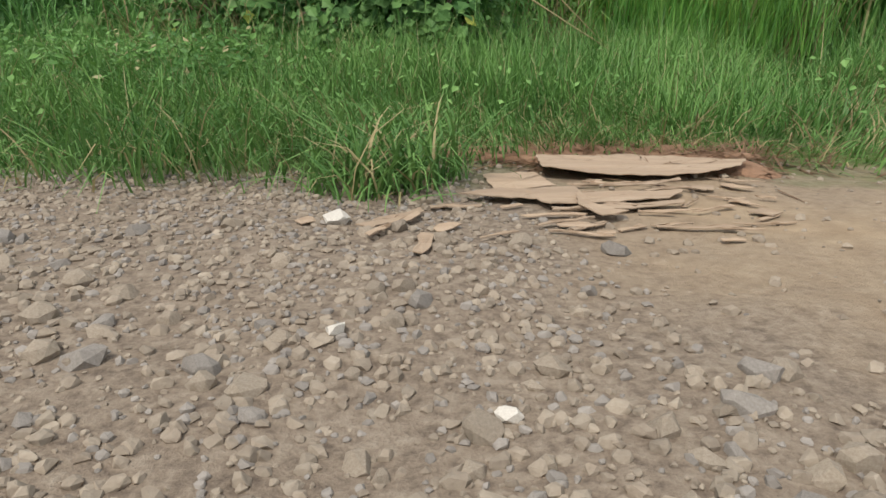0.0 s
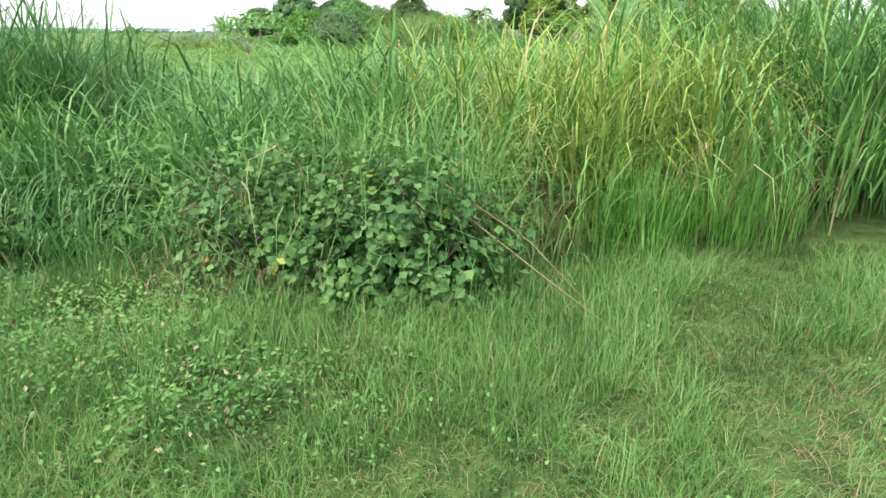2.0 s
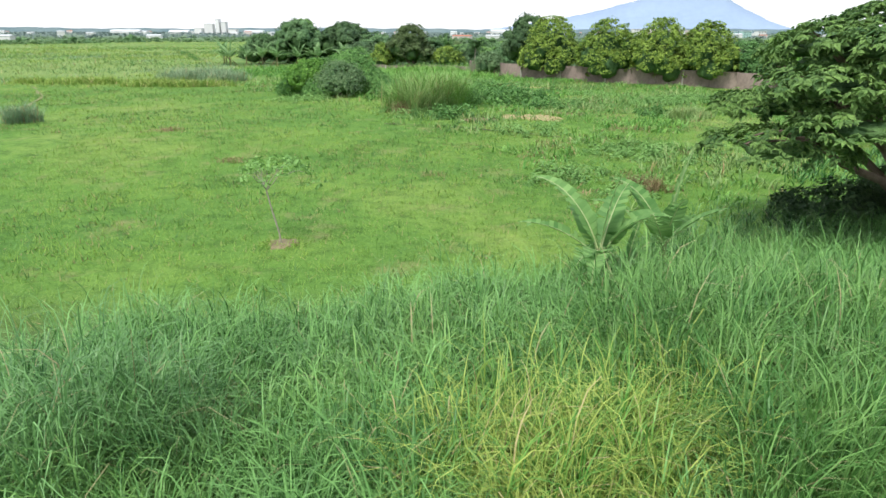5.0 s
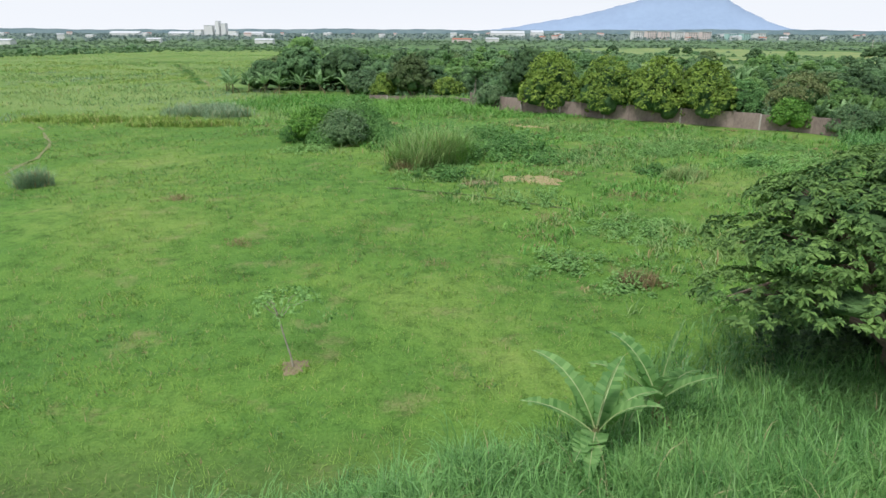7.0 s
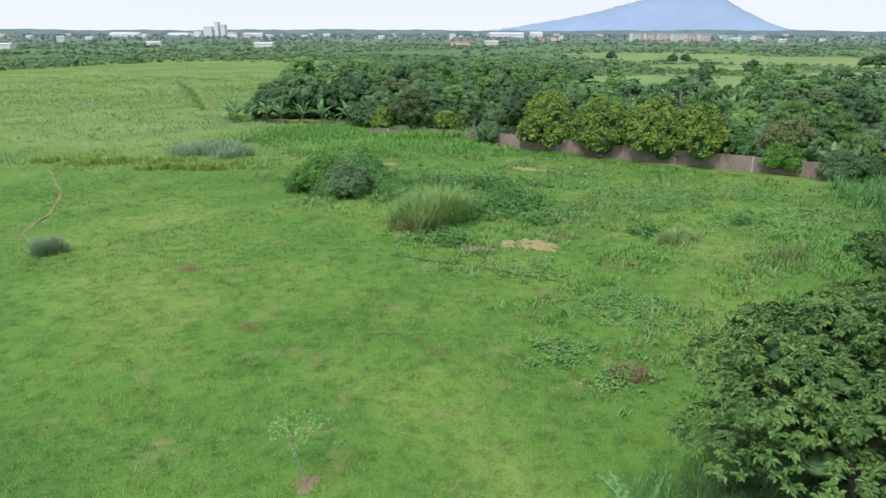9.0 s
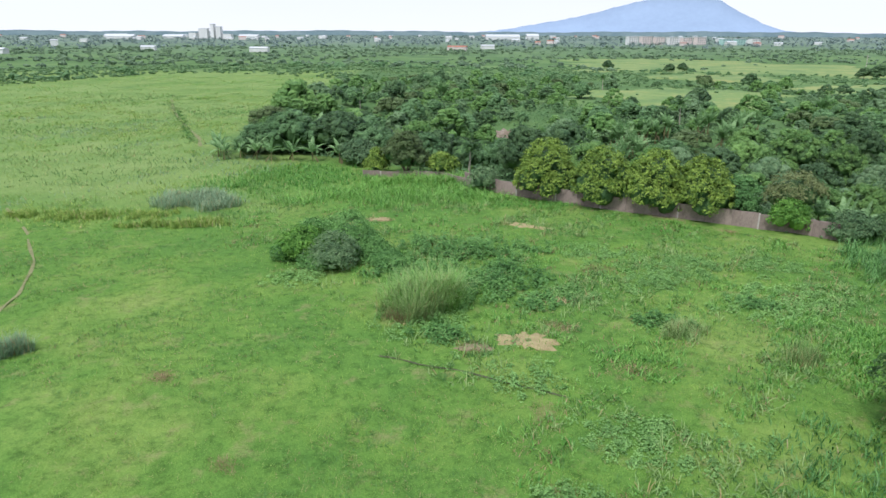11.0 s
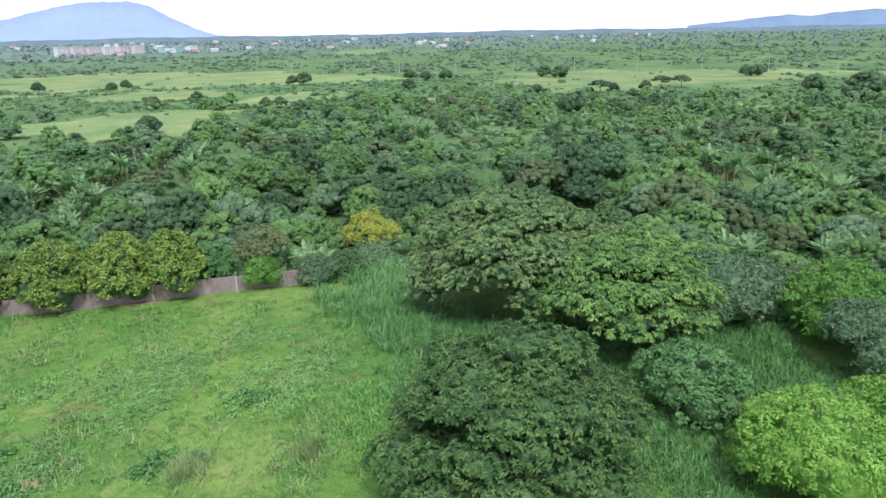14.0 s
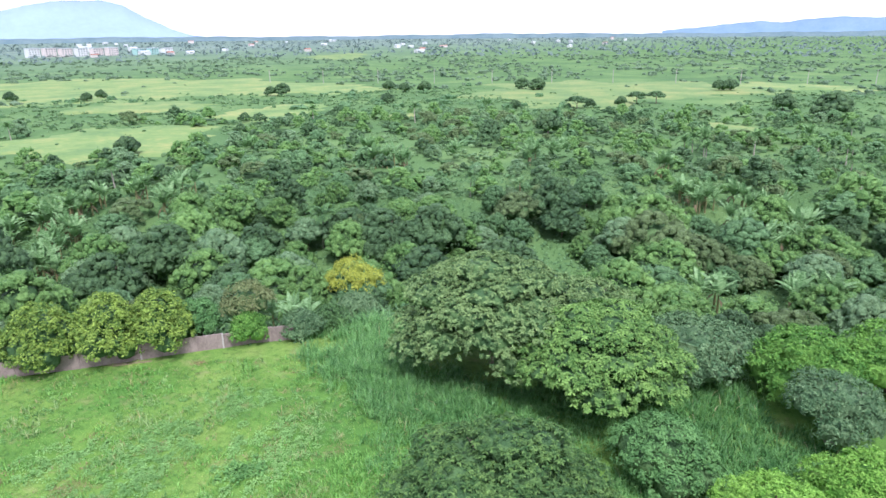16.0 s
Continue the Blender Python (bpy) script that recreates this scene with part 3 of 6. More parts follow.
def skin_points(rng, lobes, count, under=-0.3, inset=0.9):
    """Places spread over the outside of a crown's lobes, with their outward directions."""
    weight = np.array([l[1][0] * (l[1][1] + l[1][2]) for l in lobes])
    pick = rng.choice(len(lobes), count * 3, p=weight / weight.sum())
    d = rng.normal(size=(count * 3, 3))
    d /= np.linalg.norm(d, axis=1)[:, None]
    d[:, 2] = np.where(d[:, 2] < under, -d[:, 2], d[:, 2])
    c, r = np.array([l[0] for l in lobes])[pick], np.array([l[1] for l in lobes])[pick]
    p = c + d * r * inset
    buried = np.zeros(len(p), bool)
    for lc, lr in lobes:
        buried |= (((p - lc) / (lr * inset * 0.9)) ** 2).sum(1) < 1
    return p[~buried][:count], d[~buried][:count]


def rosettes(rng, p, d, size, per):
    """Umbrella-like sprays: leaves that spread from one twig end and droop outward."""
    k = len(p)
    axis = d * 0.55 + np.array([0, 0, 0.9]) + rng.normal(0, 0.2, (k, 3))
    axis /= np.linalg.norm(axis, axis=1)[:, None]
    u = np.cross(axis, rng.normal(size=(k, 3)))
    u /= np.linalg.norm(u, axis=1)[:, None]
    v = np.cross(axis, u)
    th = 2 * np.pi * np.arange(per) / per * 1.6 + rng.normal(0, 0.25, (k, per))
    out = u[:, None] * np.cos(th)[..., None] + v[:, None] * np.sin(th)[..., None]
    side = np.cross(np.broadcast_to(axis[:, None], out.shape), out)
    long = (size * rng.uniform(0.7, 1.25, k))[:, None, None] * rng.uniform(0.55, 1.1, (k, per, 1))
    drop = rng.uniform(0.05, 0.55, (k, per, 1))
    ax, foot = axis[:, None], p[:, None] + axis[:, None] * size * rng.uniform(-0.1, 0.25, (k, per, 1))
    mid = foot + out * long * 0.55 + ax * long * (0.1 - 0.25 * drop)
    tip = foot + out * long - ax * long * drop
    q = np.stack([foot, mid - side * long * 0.24, tip, mid + side * long * 0.24], 2)
    return q.reshape(-1, 3), np.arange(4 * k * per).reshape(-1, 4)


def crown_mesh(rng, lobes, clusters, per, leaf, spread, up=0.5, slim=0.55, under=-0.35, fuzz=0.5, cells=3, core=0.9, spray=False):
    """Leaf clusters over the lobes' skins, with gaps between them."""
    weight = np.array([l[1][0] * l[1][1] + l[1][0] * l[1][2] for l in lobes])
    pick = rng.choice(len(lobes), clusters * 2, p=weight / weight.sum())
    d = rng.normal(size=(clusters * 2, 3))
    d /= np.linalg.norm(d, axis=1)[:, None]
    d[:, 2] = np.where(d[:, 2] < under, -d[:, 2], d[:, 2])
    c, r = np.array([l[0] for l in lobes])[pick], np.array([l[1] for l in lobes])[pick]
    p = c + d * r * rng.uniform(0.86, 1.08, (len(d), 1))
    buried = np.zeros(len(p), bool)
    for lc, lr in lobes:
        buried |= (((p - lc) / (lr * 0.82)) ** 2).sum(1) < 1
    p, d = p[~buried][:clusters], d[~buried][:clusters]
    k = len(p)
    out = d + np.array([0, 0, 0.6])
    out /= np.linalg.norm(out, axis=1)[:, None]
    q = rng.normal(size=(k, per, 3))
    q /= np.linalg.norm(q, axis=-1, keepdims=True)
    back = (q * out[:, None]).sum(-1, keepdims=True)
    q = np.where(back < -0.15, q - 2 * back * out[:, None], q)
    size = 1.4 * spread * rng.uniform(0.65, 1.4, (k, 1, 1))
    at = (p[:, None] + q * size * np.array([1, 1, 0.75]) * rng.uniform(0.7, 1.15, (k, per, 1))).reshape(-1, 3)
    face = (q * 0.7 + d[:, None] * 0.25 + np.array([0, 0, 0.55 * up]) + rng.normal(0, 0.5 * fuzz, (k, per, 3))).reshape(-1, 3)
    pair = rosettes(rng, p, d, 1.1 * spread, per) if spray else leaves(rng, at, face, leaf * rng.uniform(0.6, 1.3, len(at)), slim)
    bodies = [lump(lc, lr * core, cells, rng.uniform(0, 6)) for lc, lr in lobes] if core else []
    return pair, p, bodies


def make_tree(name, x, y, label, category, group="", seed=1, radius=4.0, height=7.0, low=2.0, lobes=6, clusters=150, per=12, leaf=0.4, spread=0.5, mat=None, bark=None, limbs=7, trunk=0.22, fork=None, up=0.5, flat=1.0, slim=0.55, z=None, lean=0.0, stems=1, fuzz=0.45, core=0.8, spray=False, boughs=0, bough=1.0):
    rng = np.random.default_rng(seed)
    ob = thing(name, x, y, label, category, group, z)
    skin = crown_lobes(rng, radius, low, height, lobes, flat)
    (cv, cf), tips, bodies = crown_mesh(rng, skin, clusters, per, leaf, spread, up, slim, -0.35, fuzz, 4 if clusters > 300 else 3, core, spray)
    if boughs:
        bp, _ = skin_points(rng, skin, boughs)
        cv, cf = joined(domes(rng, bp, bough * rng.uniform(0.55, 1.45, (len(bp), 1)) * np.array([[1, 1, 0.75]]), 0.3), (cv, cf))
    fork = low * 0.8 if fork is None else fork
    pieces, arms, split = [], [], radius > 5.5 and limbs > 5
    for s in range(stems):
        a = 2 * np.pi * s / max(stems, 1) + seed
        foot = np.array([0.25 * (stems > 1) * np.cos(a), 0.25 * (stems > 1) * np.sin(a), -0.25])
        top = np.array([lean + (0.25 * radius * np.cos(a) if stems > 1 else 0), 0.25 * radius * np.sin(a) if stems > 1 else 0.1, fork])
        bole = tube([foot, foot * 0.7 + top * 0.3 + (0.04, 0.02, -0.0), top * 0.75 + foot * 0.25, top], np.array([1.5, 1.05, 0.95, 0.85]) * trunk, 9)
        pieces.append(bole)
        chosen = tips[rng.choice(len(tips), min(limbs, len(tips)), replace=False)]
        for q in chosen:
            arm = [limb(rng, top - (0, 0, 0.1 * trunk), q * 0.92 + top * 0.08, trunk * 0.55, trunk * 0.1)]
            mid = top + (q - top) * 0.5
            for q2 in tips[np.argsort(((tips - q) ** 2).sum(1))[1 : 3 if radius > 5.5 else 2]]:
                arm.append(limb(rng, mid + (0, 0, 0.1 * np.linalg.norm(q - top)), q2 * 0.95 + mid * 0.05, trunk * 0.26, trunk * 0.06, 0.1, 4))
            if split:
                arms.append(joined(*arm))
            else:
                pieces += arm
    bole_ob = mesh_object("trunk", *joined(*pieces), bark or BARK, ob, True)
    for arm in arms:
        mesh_object("limb", *arm, bark or BARK, bole_ob, True)
    mesh_object("crown", cv, cf, mat or BROAD, ob, boughs > 0)
    # inner bodies: shade between the tufts is put into their colour
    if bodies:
        tagged(mesh_object("inner_foliage", *joined(*bodies), mat if mat in (LIME_BRIGHT, LIME, GOLD, PALELEAF) else INNER_SHADE, ob, True), "dense inner foliage, mostly coloured dark for shade in the crown gaps")
    return ob


def scatter(rng, n, x0, x1, y0, y1):
    x, y = rng.uniform(x0, x1, n), rng.uniform(y0, y1, n)
    return x, y


def on_ground(x, y, dz=0.0):
    return np.stack([x, y, ground_z(x, y) + dz], 1)


def stuff(name, pair, mat, label, category):
    return tagged(mesh_object(name, *pair, mat), label, category, kind="stuff")

# ---- distance: mountain, hills, far land ----
def skyline(name, mat, label, bearing0, bearing1, dist, profile, foot=-40.0, depth=500.0, count=160):
    """A range of hills, placed and profiled to fit the camera's view: an open sheet with a ridge line and slopes before
    and behind it.
    """
    b = np.radians(np.linspace(bearing0, bearing1, count))
    h = profile(np.linspace(0, 1, count))
    rows = []
    for back, k in ((-depth, 0.0), (-depth * 0.45, 0.55), (0.0, 1.0), (depth * 0.5, 0.5)):
        d = dist + back * (0.3 if k else 0.55)
        rough = 1 + 0.03 * np.sin(b * 60 + k * 9)
        rows.append(np.stack([d * np.sin(b), d * np.cos(b), foot + (h - foot) * k * (rough if 0 < k < 1 else 1)], 1))
    v = np.concatenate(rows)
    i, j = np.meshgrid(np.arange(3), np.arange(count - 1), indexing="ij")
    f = np.stack([i * count + j, i * count + j + 1, (i + 1) * count + j + 1, (i + 1) * count + j], -1).reshape(-1, 4)
    return tagged(mesh_object(name, v, f, mat, smooth=True), label, "mountain" if "mountain" in name else "hills", kind="structure")


def cone(t):
    """Long left flank, broad uneven summit, steeper right flank."""
    b = 3.5 + 24.5 * t
    h = np.interp(b, (3.5, 5.9, 8.2, 10.5, 12.75, 15.0, 16.7, 18.4, 19.5, 20.6, 22.1, 22.8, 24.1, 25.4, 26.4, 28.0), (12, 31, 62, 90, 126, 172, 201, 218, 215, 221, 198, 162, 110, 62, 33, 14))
    return h + 1.5 * np.sin(t * 90) + 1.0 * np.sin(t * 190)


def low_hills(t):
    b = 64 + 36 * t
    return np.interp(b, (64, 66.8, 68.8, 70.9, 72.4, 74, 76, 79, 84, 92, 100), (26, 48, 61, 80, 64, 86, 93, 88, 100, 84, 60)) + 2 * np.sin(t * 60) + 1.2 * np.sin(t * 170)


def far_edge(t):
    return 17 + 3 * np.sin(t * 41) + 2 * np.sin(t * 167 + 1) + 1.3 * np.sin(t * 640)


skyline("mountain", HILL, "mountain with a flat summit beyond the plain, haze in its blue colour", 3.5, 28.0, 4450, cone)
skyline("hills", HILL_NEAR, "low hills along the horizon, haze in their blue colour", 64.0, 100.0, 4400, low_hills)
skyline("backdrop", FARLAND, "wooded land along the horizon, haze put into its colour", -75, 120, 4250, far_edge, depth=300, count=700)


def patch_sheet(name, mat, label, category, cx, cy, rx, ry, turn=0.0, seed=0, lift=0.03, kind="structure", rough=0.25, sides=48):
    """An irregular sheet laid on the land."""
    rng = np.random.default_rng(seed)
    a = np.linspace(0, 2 * np.pi, sides, endpoint=False)
    k = 1 + rough * (0.5 * np.sin(2 * a + rng.uniform(0, 6)) + 0.35 * np.sin(3 * a + rng.uniform(0, 6)) + 0.3 * np.sin(7 * a + rng.uniform(0, 6)) + 0.25 * np.sin(13 * a + rng.uniform(0, 6)))
    c, s = math.cos(radians(turn)), math.sin(radians(turn))
    rings = []
    for f in (1.0, 0.8, 0.6, 0.4, 0.2):
        u, v = rx * k * f * np.cos(a), ry * k * f * np.sin(a)
        x, y = cx + c * u - s * v, cy + s * u + c * v
        rings.append(np.stack([x, y, ground_z(x, y) + lift * (1 if f < 1 else -0.6)], 1))
    v = np.concatenate(rings + [[[cx, cy, float(ground_z(cx, cy)) + lift]]])
    i, j = np.meshgrid(np.arange(4), np.arange(sides), indexing="ij")
    nj = (j + 1) % sides
    f = np.stack([i * sides + j, i * sides + nj, (i + 1) * sides + nj, (i + 1) * sides + j], -1).reshape(-1, 4)
    j = np.arange(sides)
    cap = np.stack([4 * sides + j, 4 * sides + (j + 1) % sides, np.full(sides, 5 * sides)], 1)
    return tagged(mesh_object(name, v, [f, cap], mat, smooth=True), label, category, kind=kind)


FAR_FIELDS = [(109, 298, 54, 42, -44), (213, 338, 30, 40, -46), (176, 424, 50, 34, -42), (245, 611, 185, 130, -46), (463, 271, 105, 130, -48), (306, 125, 16, 17, -46), (244, 269, 8, 13, -46), (831, 1069, 66, 150, -46), (583, 180, 46, 55, -46), (330, 470, 60, 70, -46)]
for k, (cx, cy, rx, ry, turn) in enumerate(FAR_FIELDS):
    patch_sheet("meadow", FARFIELD, "pale green open field among far trees", "field", cx, cy, rx, ry, turn, 40 + k, 0.6, rough=0.4)

# ---- far buildings ----
def block(name, x, y, w, d, h, turn, wall, label, category="building", group="", floors=0, roof=None, base=-10.0):
    ob = thing(name, x, y, label, category, group, z=float(ground_z(x, y)) - 0.5, turn=turn)

    def box(part, x0, x1, y0, y1, z0, z1, mat):
        v = [(a, b, c) for c in (z0, z1) for a, b in ((x0, y0), (x1, y0), (x1, y1), (x0, y1))]
        return mesh_object(part, v, np.array([[0, 1, 2, 3], [4, 5, 6, 7], [0, 1, 5, 4], [1, 2, 6, 5], [2, 3, 7, 6], [3, 0, 4, 7]]), mat, ob)

    box("wall", -w / 2, w / 2, -d / 2, d / 2, 0, h, wall)
    e = 0.6
    if roof == "gable":
        v = [(-w / 2 - e, -d / 2 - e, h), (w / 2 + e, -d / 2 - e, h), (w / 2 + e, d / 2 + e, h), (-w / 2 - e, d / 2 + e, h), (-w / 2 - e, 0, h + d * 0.16), (w / 2 + e, 0, h + d * 0.16)]
        mesh_object("roof", v, [np.array([[0, 1, 5, 4], [2, 3, 4, 5]]), np.array([[1, 2, 5], [3, 0, 4]])], REDROOF if wall is PINKWALL else GREYROOF, ob)
    else:
        box("roof", -w / 2 - e, w / 2 + e, -d / 2 - e, d / 2 + e, h, h + 0.8, GREYROOF)
    for f in range(floors):
        n = max(2, int(w / 6))
        for k in range(n):
            cx = -w / 2 + (k + 0.5) * w / n
            z0 = h * (f + 0.3) / floors
            box("window", cx - 1.2, cx + 1.2, -d / 2 - 0.15, -d / 2 + 0.1, z0, z0 + 1.7, GLASS)
    return ob


brng = np.random.default_rng(5)
for k in range(6):
    block("apartment_block", 455 + 30 * k, 1600 - 4 * k, 24, 14, 17 + brng.uniform(-1, 2), 16, PINKWALL if k % 3 else WHITEWALL, "pale multi-storey apartment block in the far town", "building", "far apartment blocks", 4)
for k in range(3):
    block("apartment_block", 655 + 30 * k, 1560 - 6 * k, 22, 14, 14, 20, TEALWALL if k < 2 else WHITEWALL, "teal multi-storey apartment block in the far town", "building", "far apartment blocks", 3)
for dx, w, h in ((0, 30, 34), (24, 12, 48), (40, 16, 40), (-28, 26, 20), (62, 30, 16)):
    block("silo_tower", -790 + dx * 1.3, 2400, w, 20, h, -8, WHITEWALL, "white industrial tower of a far factory", "building", "far factory")
for x, y, w, h in ((-1050, 2350, 90, 9), (-930, 2500, 70, 8), (-1180, 2600, 80, 9), (-690, 2600, 70, 8), (225, 2300, 110, 12), (330, 2350, 40, 14)):
    block("warehouse", x, y, w, 40, h, 0, WHITEWALL, "long white warehouse in the far town", "building", "far warehouses", roof="gable")
for x, y, w in ((-250, 995, 26), (36, 1095, 30), (-430, 1050, 20), (700, 1500, 14), (1010, 1420, 14), (-560, 900, 18), (90, 1180, 22)):
    block("farm_building", x, y, w, 12, 6, brng.uniform(-20, 20), WHITEWALL if brng.random() < 0.6 else PINKWALL, "small pale building standing among far trees", "building", "", roof="gable")
for k in range(85):
    b, d = radians(brng.uniform(-34, 62)), brng.uniform(1500, 3600)
    block("house", d * math.sin(b), d * math.cos(b), brng.uniform(9, 26), brng.uniform(8, 14), brng.uniform(5, 11), brng.uniform(-30, 30), WHITEWALL if brng.random() < 0.75 else PINKWALL, "small pale house in the far town", "house", "far town houses", roof="gable")


def pole(x, y):
    ob = thing("utility_pole", x, y, "pale concrete utility pole in a far field", "pole", "far utility poles")
    mesh_object("shaft", *tube([(0, 0, -1), (0, 0, 6), (0, 0, 12)], [0.28, 0.24, 0.18], 8), CONCRETE_LIGHT, ob, True)
    mesh_object("crossarm", *tube([(-1.2, 0, 11.2), (0, 0, 11.2), (1.2, 0, 11.2)], [0.09, 0.1, 0.09], 6), BARK, ob, True)


for k in range(12):
    pole(355 + 29 * k, 565 - 43 * k)

# ---- far woods ----
wrng = np.random.default_rng(11)


def in_far_field(x, y, grow=1.0):
    """Inside a far field, with a ragged rim."""
    hit = np.zeros(len(x), bool)
    rim = grow * (1 + 0.35 * waves(x, y, 0.06) + 0.25 * waves(x, y, 0.19))
    for cx, cy, rx, ry, turn in FAR_FIELDS:
        c, s = math.cos(radians(turn)), math.sin(radians(turn))
        u, v = (x - cx) * c + (y - cy) * s, -(x - cx) * s + (y - cy) * c
        hit |= (u / rx) ** 2 + (v / ry) ** 2 < rim
    return hit


def wood_clumps(n, d0, d1, r0, r1, cards, name, label, power=1.0, mat=None, open_share=-0.35, leaf=1.05, skew=1.0, boughs=0, strays=0.05):
    b = np.radians(wrng.uniform(-42, 90, n))
    d = d0 + (d1 - d0) * wrng.uniform(0, 1, n) ** power
    x, y = d * np.sin(b), d * np.cos(b)
    open_left = (x < -38) & (y < np.interp(x, (-400, -184, -166, -128, -90, -57, -38), (175, 278, 340, 388, 372, 345, 328)))
    keep = ~open_left & ((ravine_side(x, y) > 120) | (x < -38)) & (((x - 24) / 7) ** 2 + ((y - 214) / 14) ** 2 > 1) & ~in_far_field(x, y, 0.95)
    keep &= (waves(x, y, 0.011) + 0.6 * waves(x, y, 0.043) + wrng.normal(0, 0.25, n)) > open_share
    keep |= in_far_field(x, y, 1.0) & (wrng.random(n) < strays) & ~open_left
    x, y = x[keep], y[keep]
    m = len(x)
    r = r0 + (r1 - r0) * wrng.uniform(0, 1, m) ** skew
    base = np.stack([x, y, ground_z(x, y) + r * 0.2], 1)
    if boughs:
        c = np.repeat(base, boughs, 0) + wrng.normal(0, 0.5, (m * boughs, 3)) * np.repeat(r, boughs)[:, None] * np.array([1, 1, 0.35])
        return stuff(name, domes(wrng, c, np.repeat(r, boughs)[:, None] * wrng.uniform(0.3, 0.75, (m * boughs, 1)) * np.array([[1, 1, 0.85]]), 0.3, True), mat or FARWOOD, label, "woods")
    q = wrng.normal(size=(m, cards, 3))
    q /= np.linalg.norm(q, axis=-1, keepdims=True)
    q[..., 2] = np.abs(q[..., 2])
    at = base[:, None] + q * r[:, None, None] * np.array([1, 1, 0.9]) * wrng.uniform(0.6, 1.1, (m, cards, 1))
    face = q * 0.7 + np.array([0, 0, 0.5]) + wrng.normal(0, 0.25, q.shape)
    return stuff(name, leaves(wrng, at.reshape(-1, 3), face.reshape(-1, 3), np.repeat(r, cards) * leaf * wrng.uniform(0.6, 1.2, m * cards), 0.75), mat or FARWOOD, label, "woods")


wood_clumps(11500, 180, 560, 0.7, 2.1, 0, "far_scrub", "low green scrub covering the far plain", 0.9, None, -0.95, boughs=3, skew=1.5)
wood_clumps(900, 200, 620, 1.8, 4.2, 0, "far_trees", "scattered green trees on the far plain", 1.0, RAVINE_A, 0.3, skew=2.0, boughs=9, strays=0.03)
wood_clumps(6500, 520, 1350, 1.6, 5.0, 0, "far_woods", "green woods and scrub on the far plain", 0.8, FARMID, -0.15, skew=1.6, boughs=3, strays=0.03)
wood_clumps(9000, 1250, 4000, 3.0, 7.0, 5, "far_woods", "distant woods towards the horizon, haze put into the leaf colour", 0.9, FARHAZE, -0.3, 1.2)

# ---- boundary wall ----
WALL = [(-11.5, 112.6), (-3.0, 112.2), (1.0, 111.2), (5.0, 107.0), (9.6, 101.9), (20.0, 95.2), (29.0, 90.2), (38.0, 86.0), (46.0, 81.8), (49.6, 79.8)]


def wall_panels():
    rng = np.random.default_rng(21)
    ob = tagged(new("boundary_wall"), "stained concrete boundary wall of panels and posts", "wall", kind="structure")
    for (x0, y0), (x1, y1) in zip(WALL, WALL[1:]):
        span = math.hypot(x1 - x0, y1 - y0)
        n = round(span / 3.0)
        dx, dy = (x1 - x0) / span, (y1 - y0) / span
        turn = math.atan2(dy, dx)
        for k in range(n):
            f = (k + 0.5) / n
            x, y = x0 + (x1 - x0) * f, y0 + (y1 - y0) * f
            z = float(ground_z(x, y))
            h = (2.0 if x > 6 else 1.0) + rng.uniform(-0.08, 0.08)
            for name, w, t, top, ax, mat in (("panel", span / n - 0.2, 0.06, h, 0.0, CONCRETE), ("post", 0.2, 0.11, h + 0.08, -span / n / 2, CONCRETE_LIGHT if k % 2 else CONCRETE)):
                v = np.array([(a * w / 2 + ax, b * t, c) for c in (-0.6, top) for a, b in ((-1, -1), (1, -1), (1, 1), (-1, 1))])
                v[4:6, 2] += rng.uniform(-0.04, 0.04)
                p = mesh_object(name, v, np.array([[0, 3, 2, 1], [4, 5, 6, 7], [0, 1, 5, 4], [1, 2, 6, 5], [2, 3, 7, 6], [3, 0, 4, 7]]), mat, ob)
                p.matrix_basis = Matrix.Translation((x, y, z)) @ Matrix.Rotation(turn, 4, "Z")


wall_panels()

# ---- bananas and palms ----
def banana_leaf(rng, length, width, az, rise, droop, seg=14, torn=0.25, start=(0, 0, 0)):
    """A long arched leaf with a folded midrib and torn edges."""
    f = np.linspace(0, 1, seg + 1)
    a = np.pi / 2 - rise + droop * f**1.5
    stepv = np.stack([np.sin(a) * np.cos(az), np.sin(a) * np.sin(az), np.cos(a)], 1) * length / seg
    mid = np.asarray(start) + np.concatenate([[np.zeros(3)], np.cumsum(stepv[:-1], 0)])
    across = np.array([-np.sin(az), np.cos(az), 0])
    prof = width * np.clip(np.minimum((f - 0.08) * 6, 1), 0.05, 1) * (1 - f**3.5) + 0.01
    verts, faces = [], []
    for side in (-1, 1):
        for k in range(seg):
            tear = rng.random() < torn
            lift, drop = 0.16 * prof[k], rng.uniform(-0.16, 0.04) * tear
            w0, w1 = prof[k] / 2, prof[k + 1] / 2 * (0.72 if tear else 1.0)
            base = len(verts)
            verts += [mid[k], mid[k + 1], mid[k + 1] + side * across * w1 + (0, 0, lift + drop), mid[k] + side * across * w0 + (0, 0, lift + drop * 0.6)]
            faces.append([base, base + 1, base + 2, base + 3][:: side])
    return np.array(verts), np.array(faces)


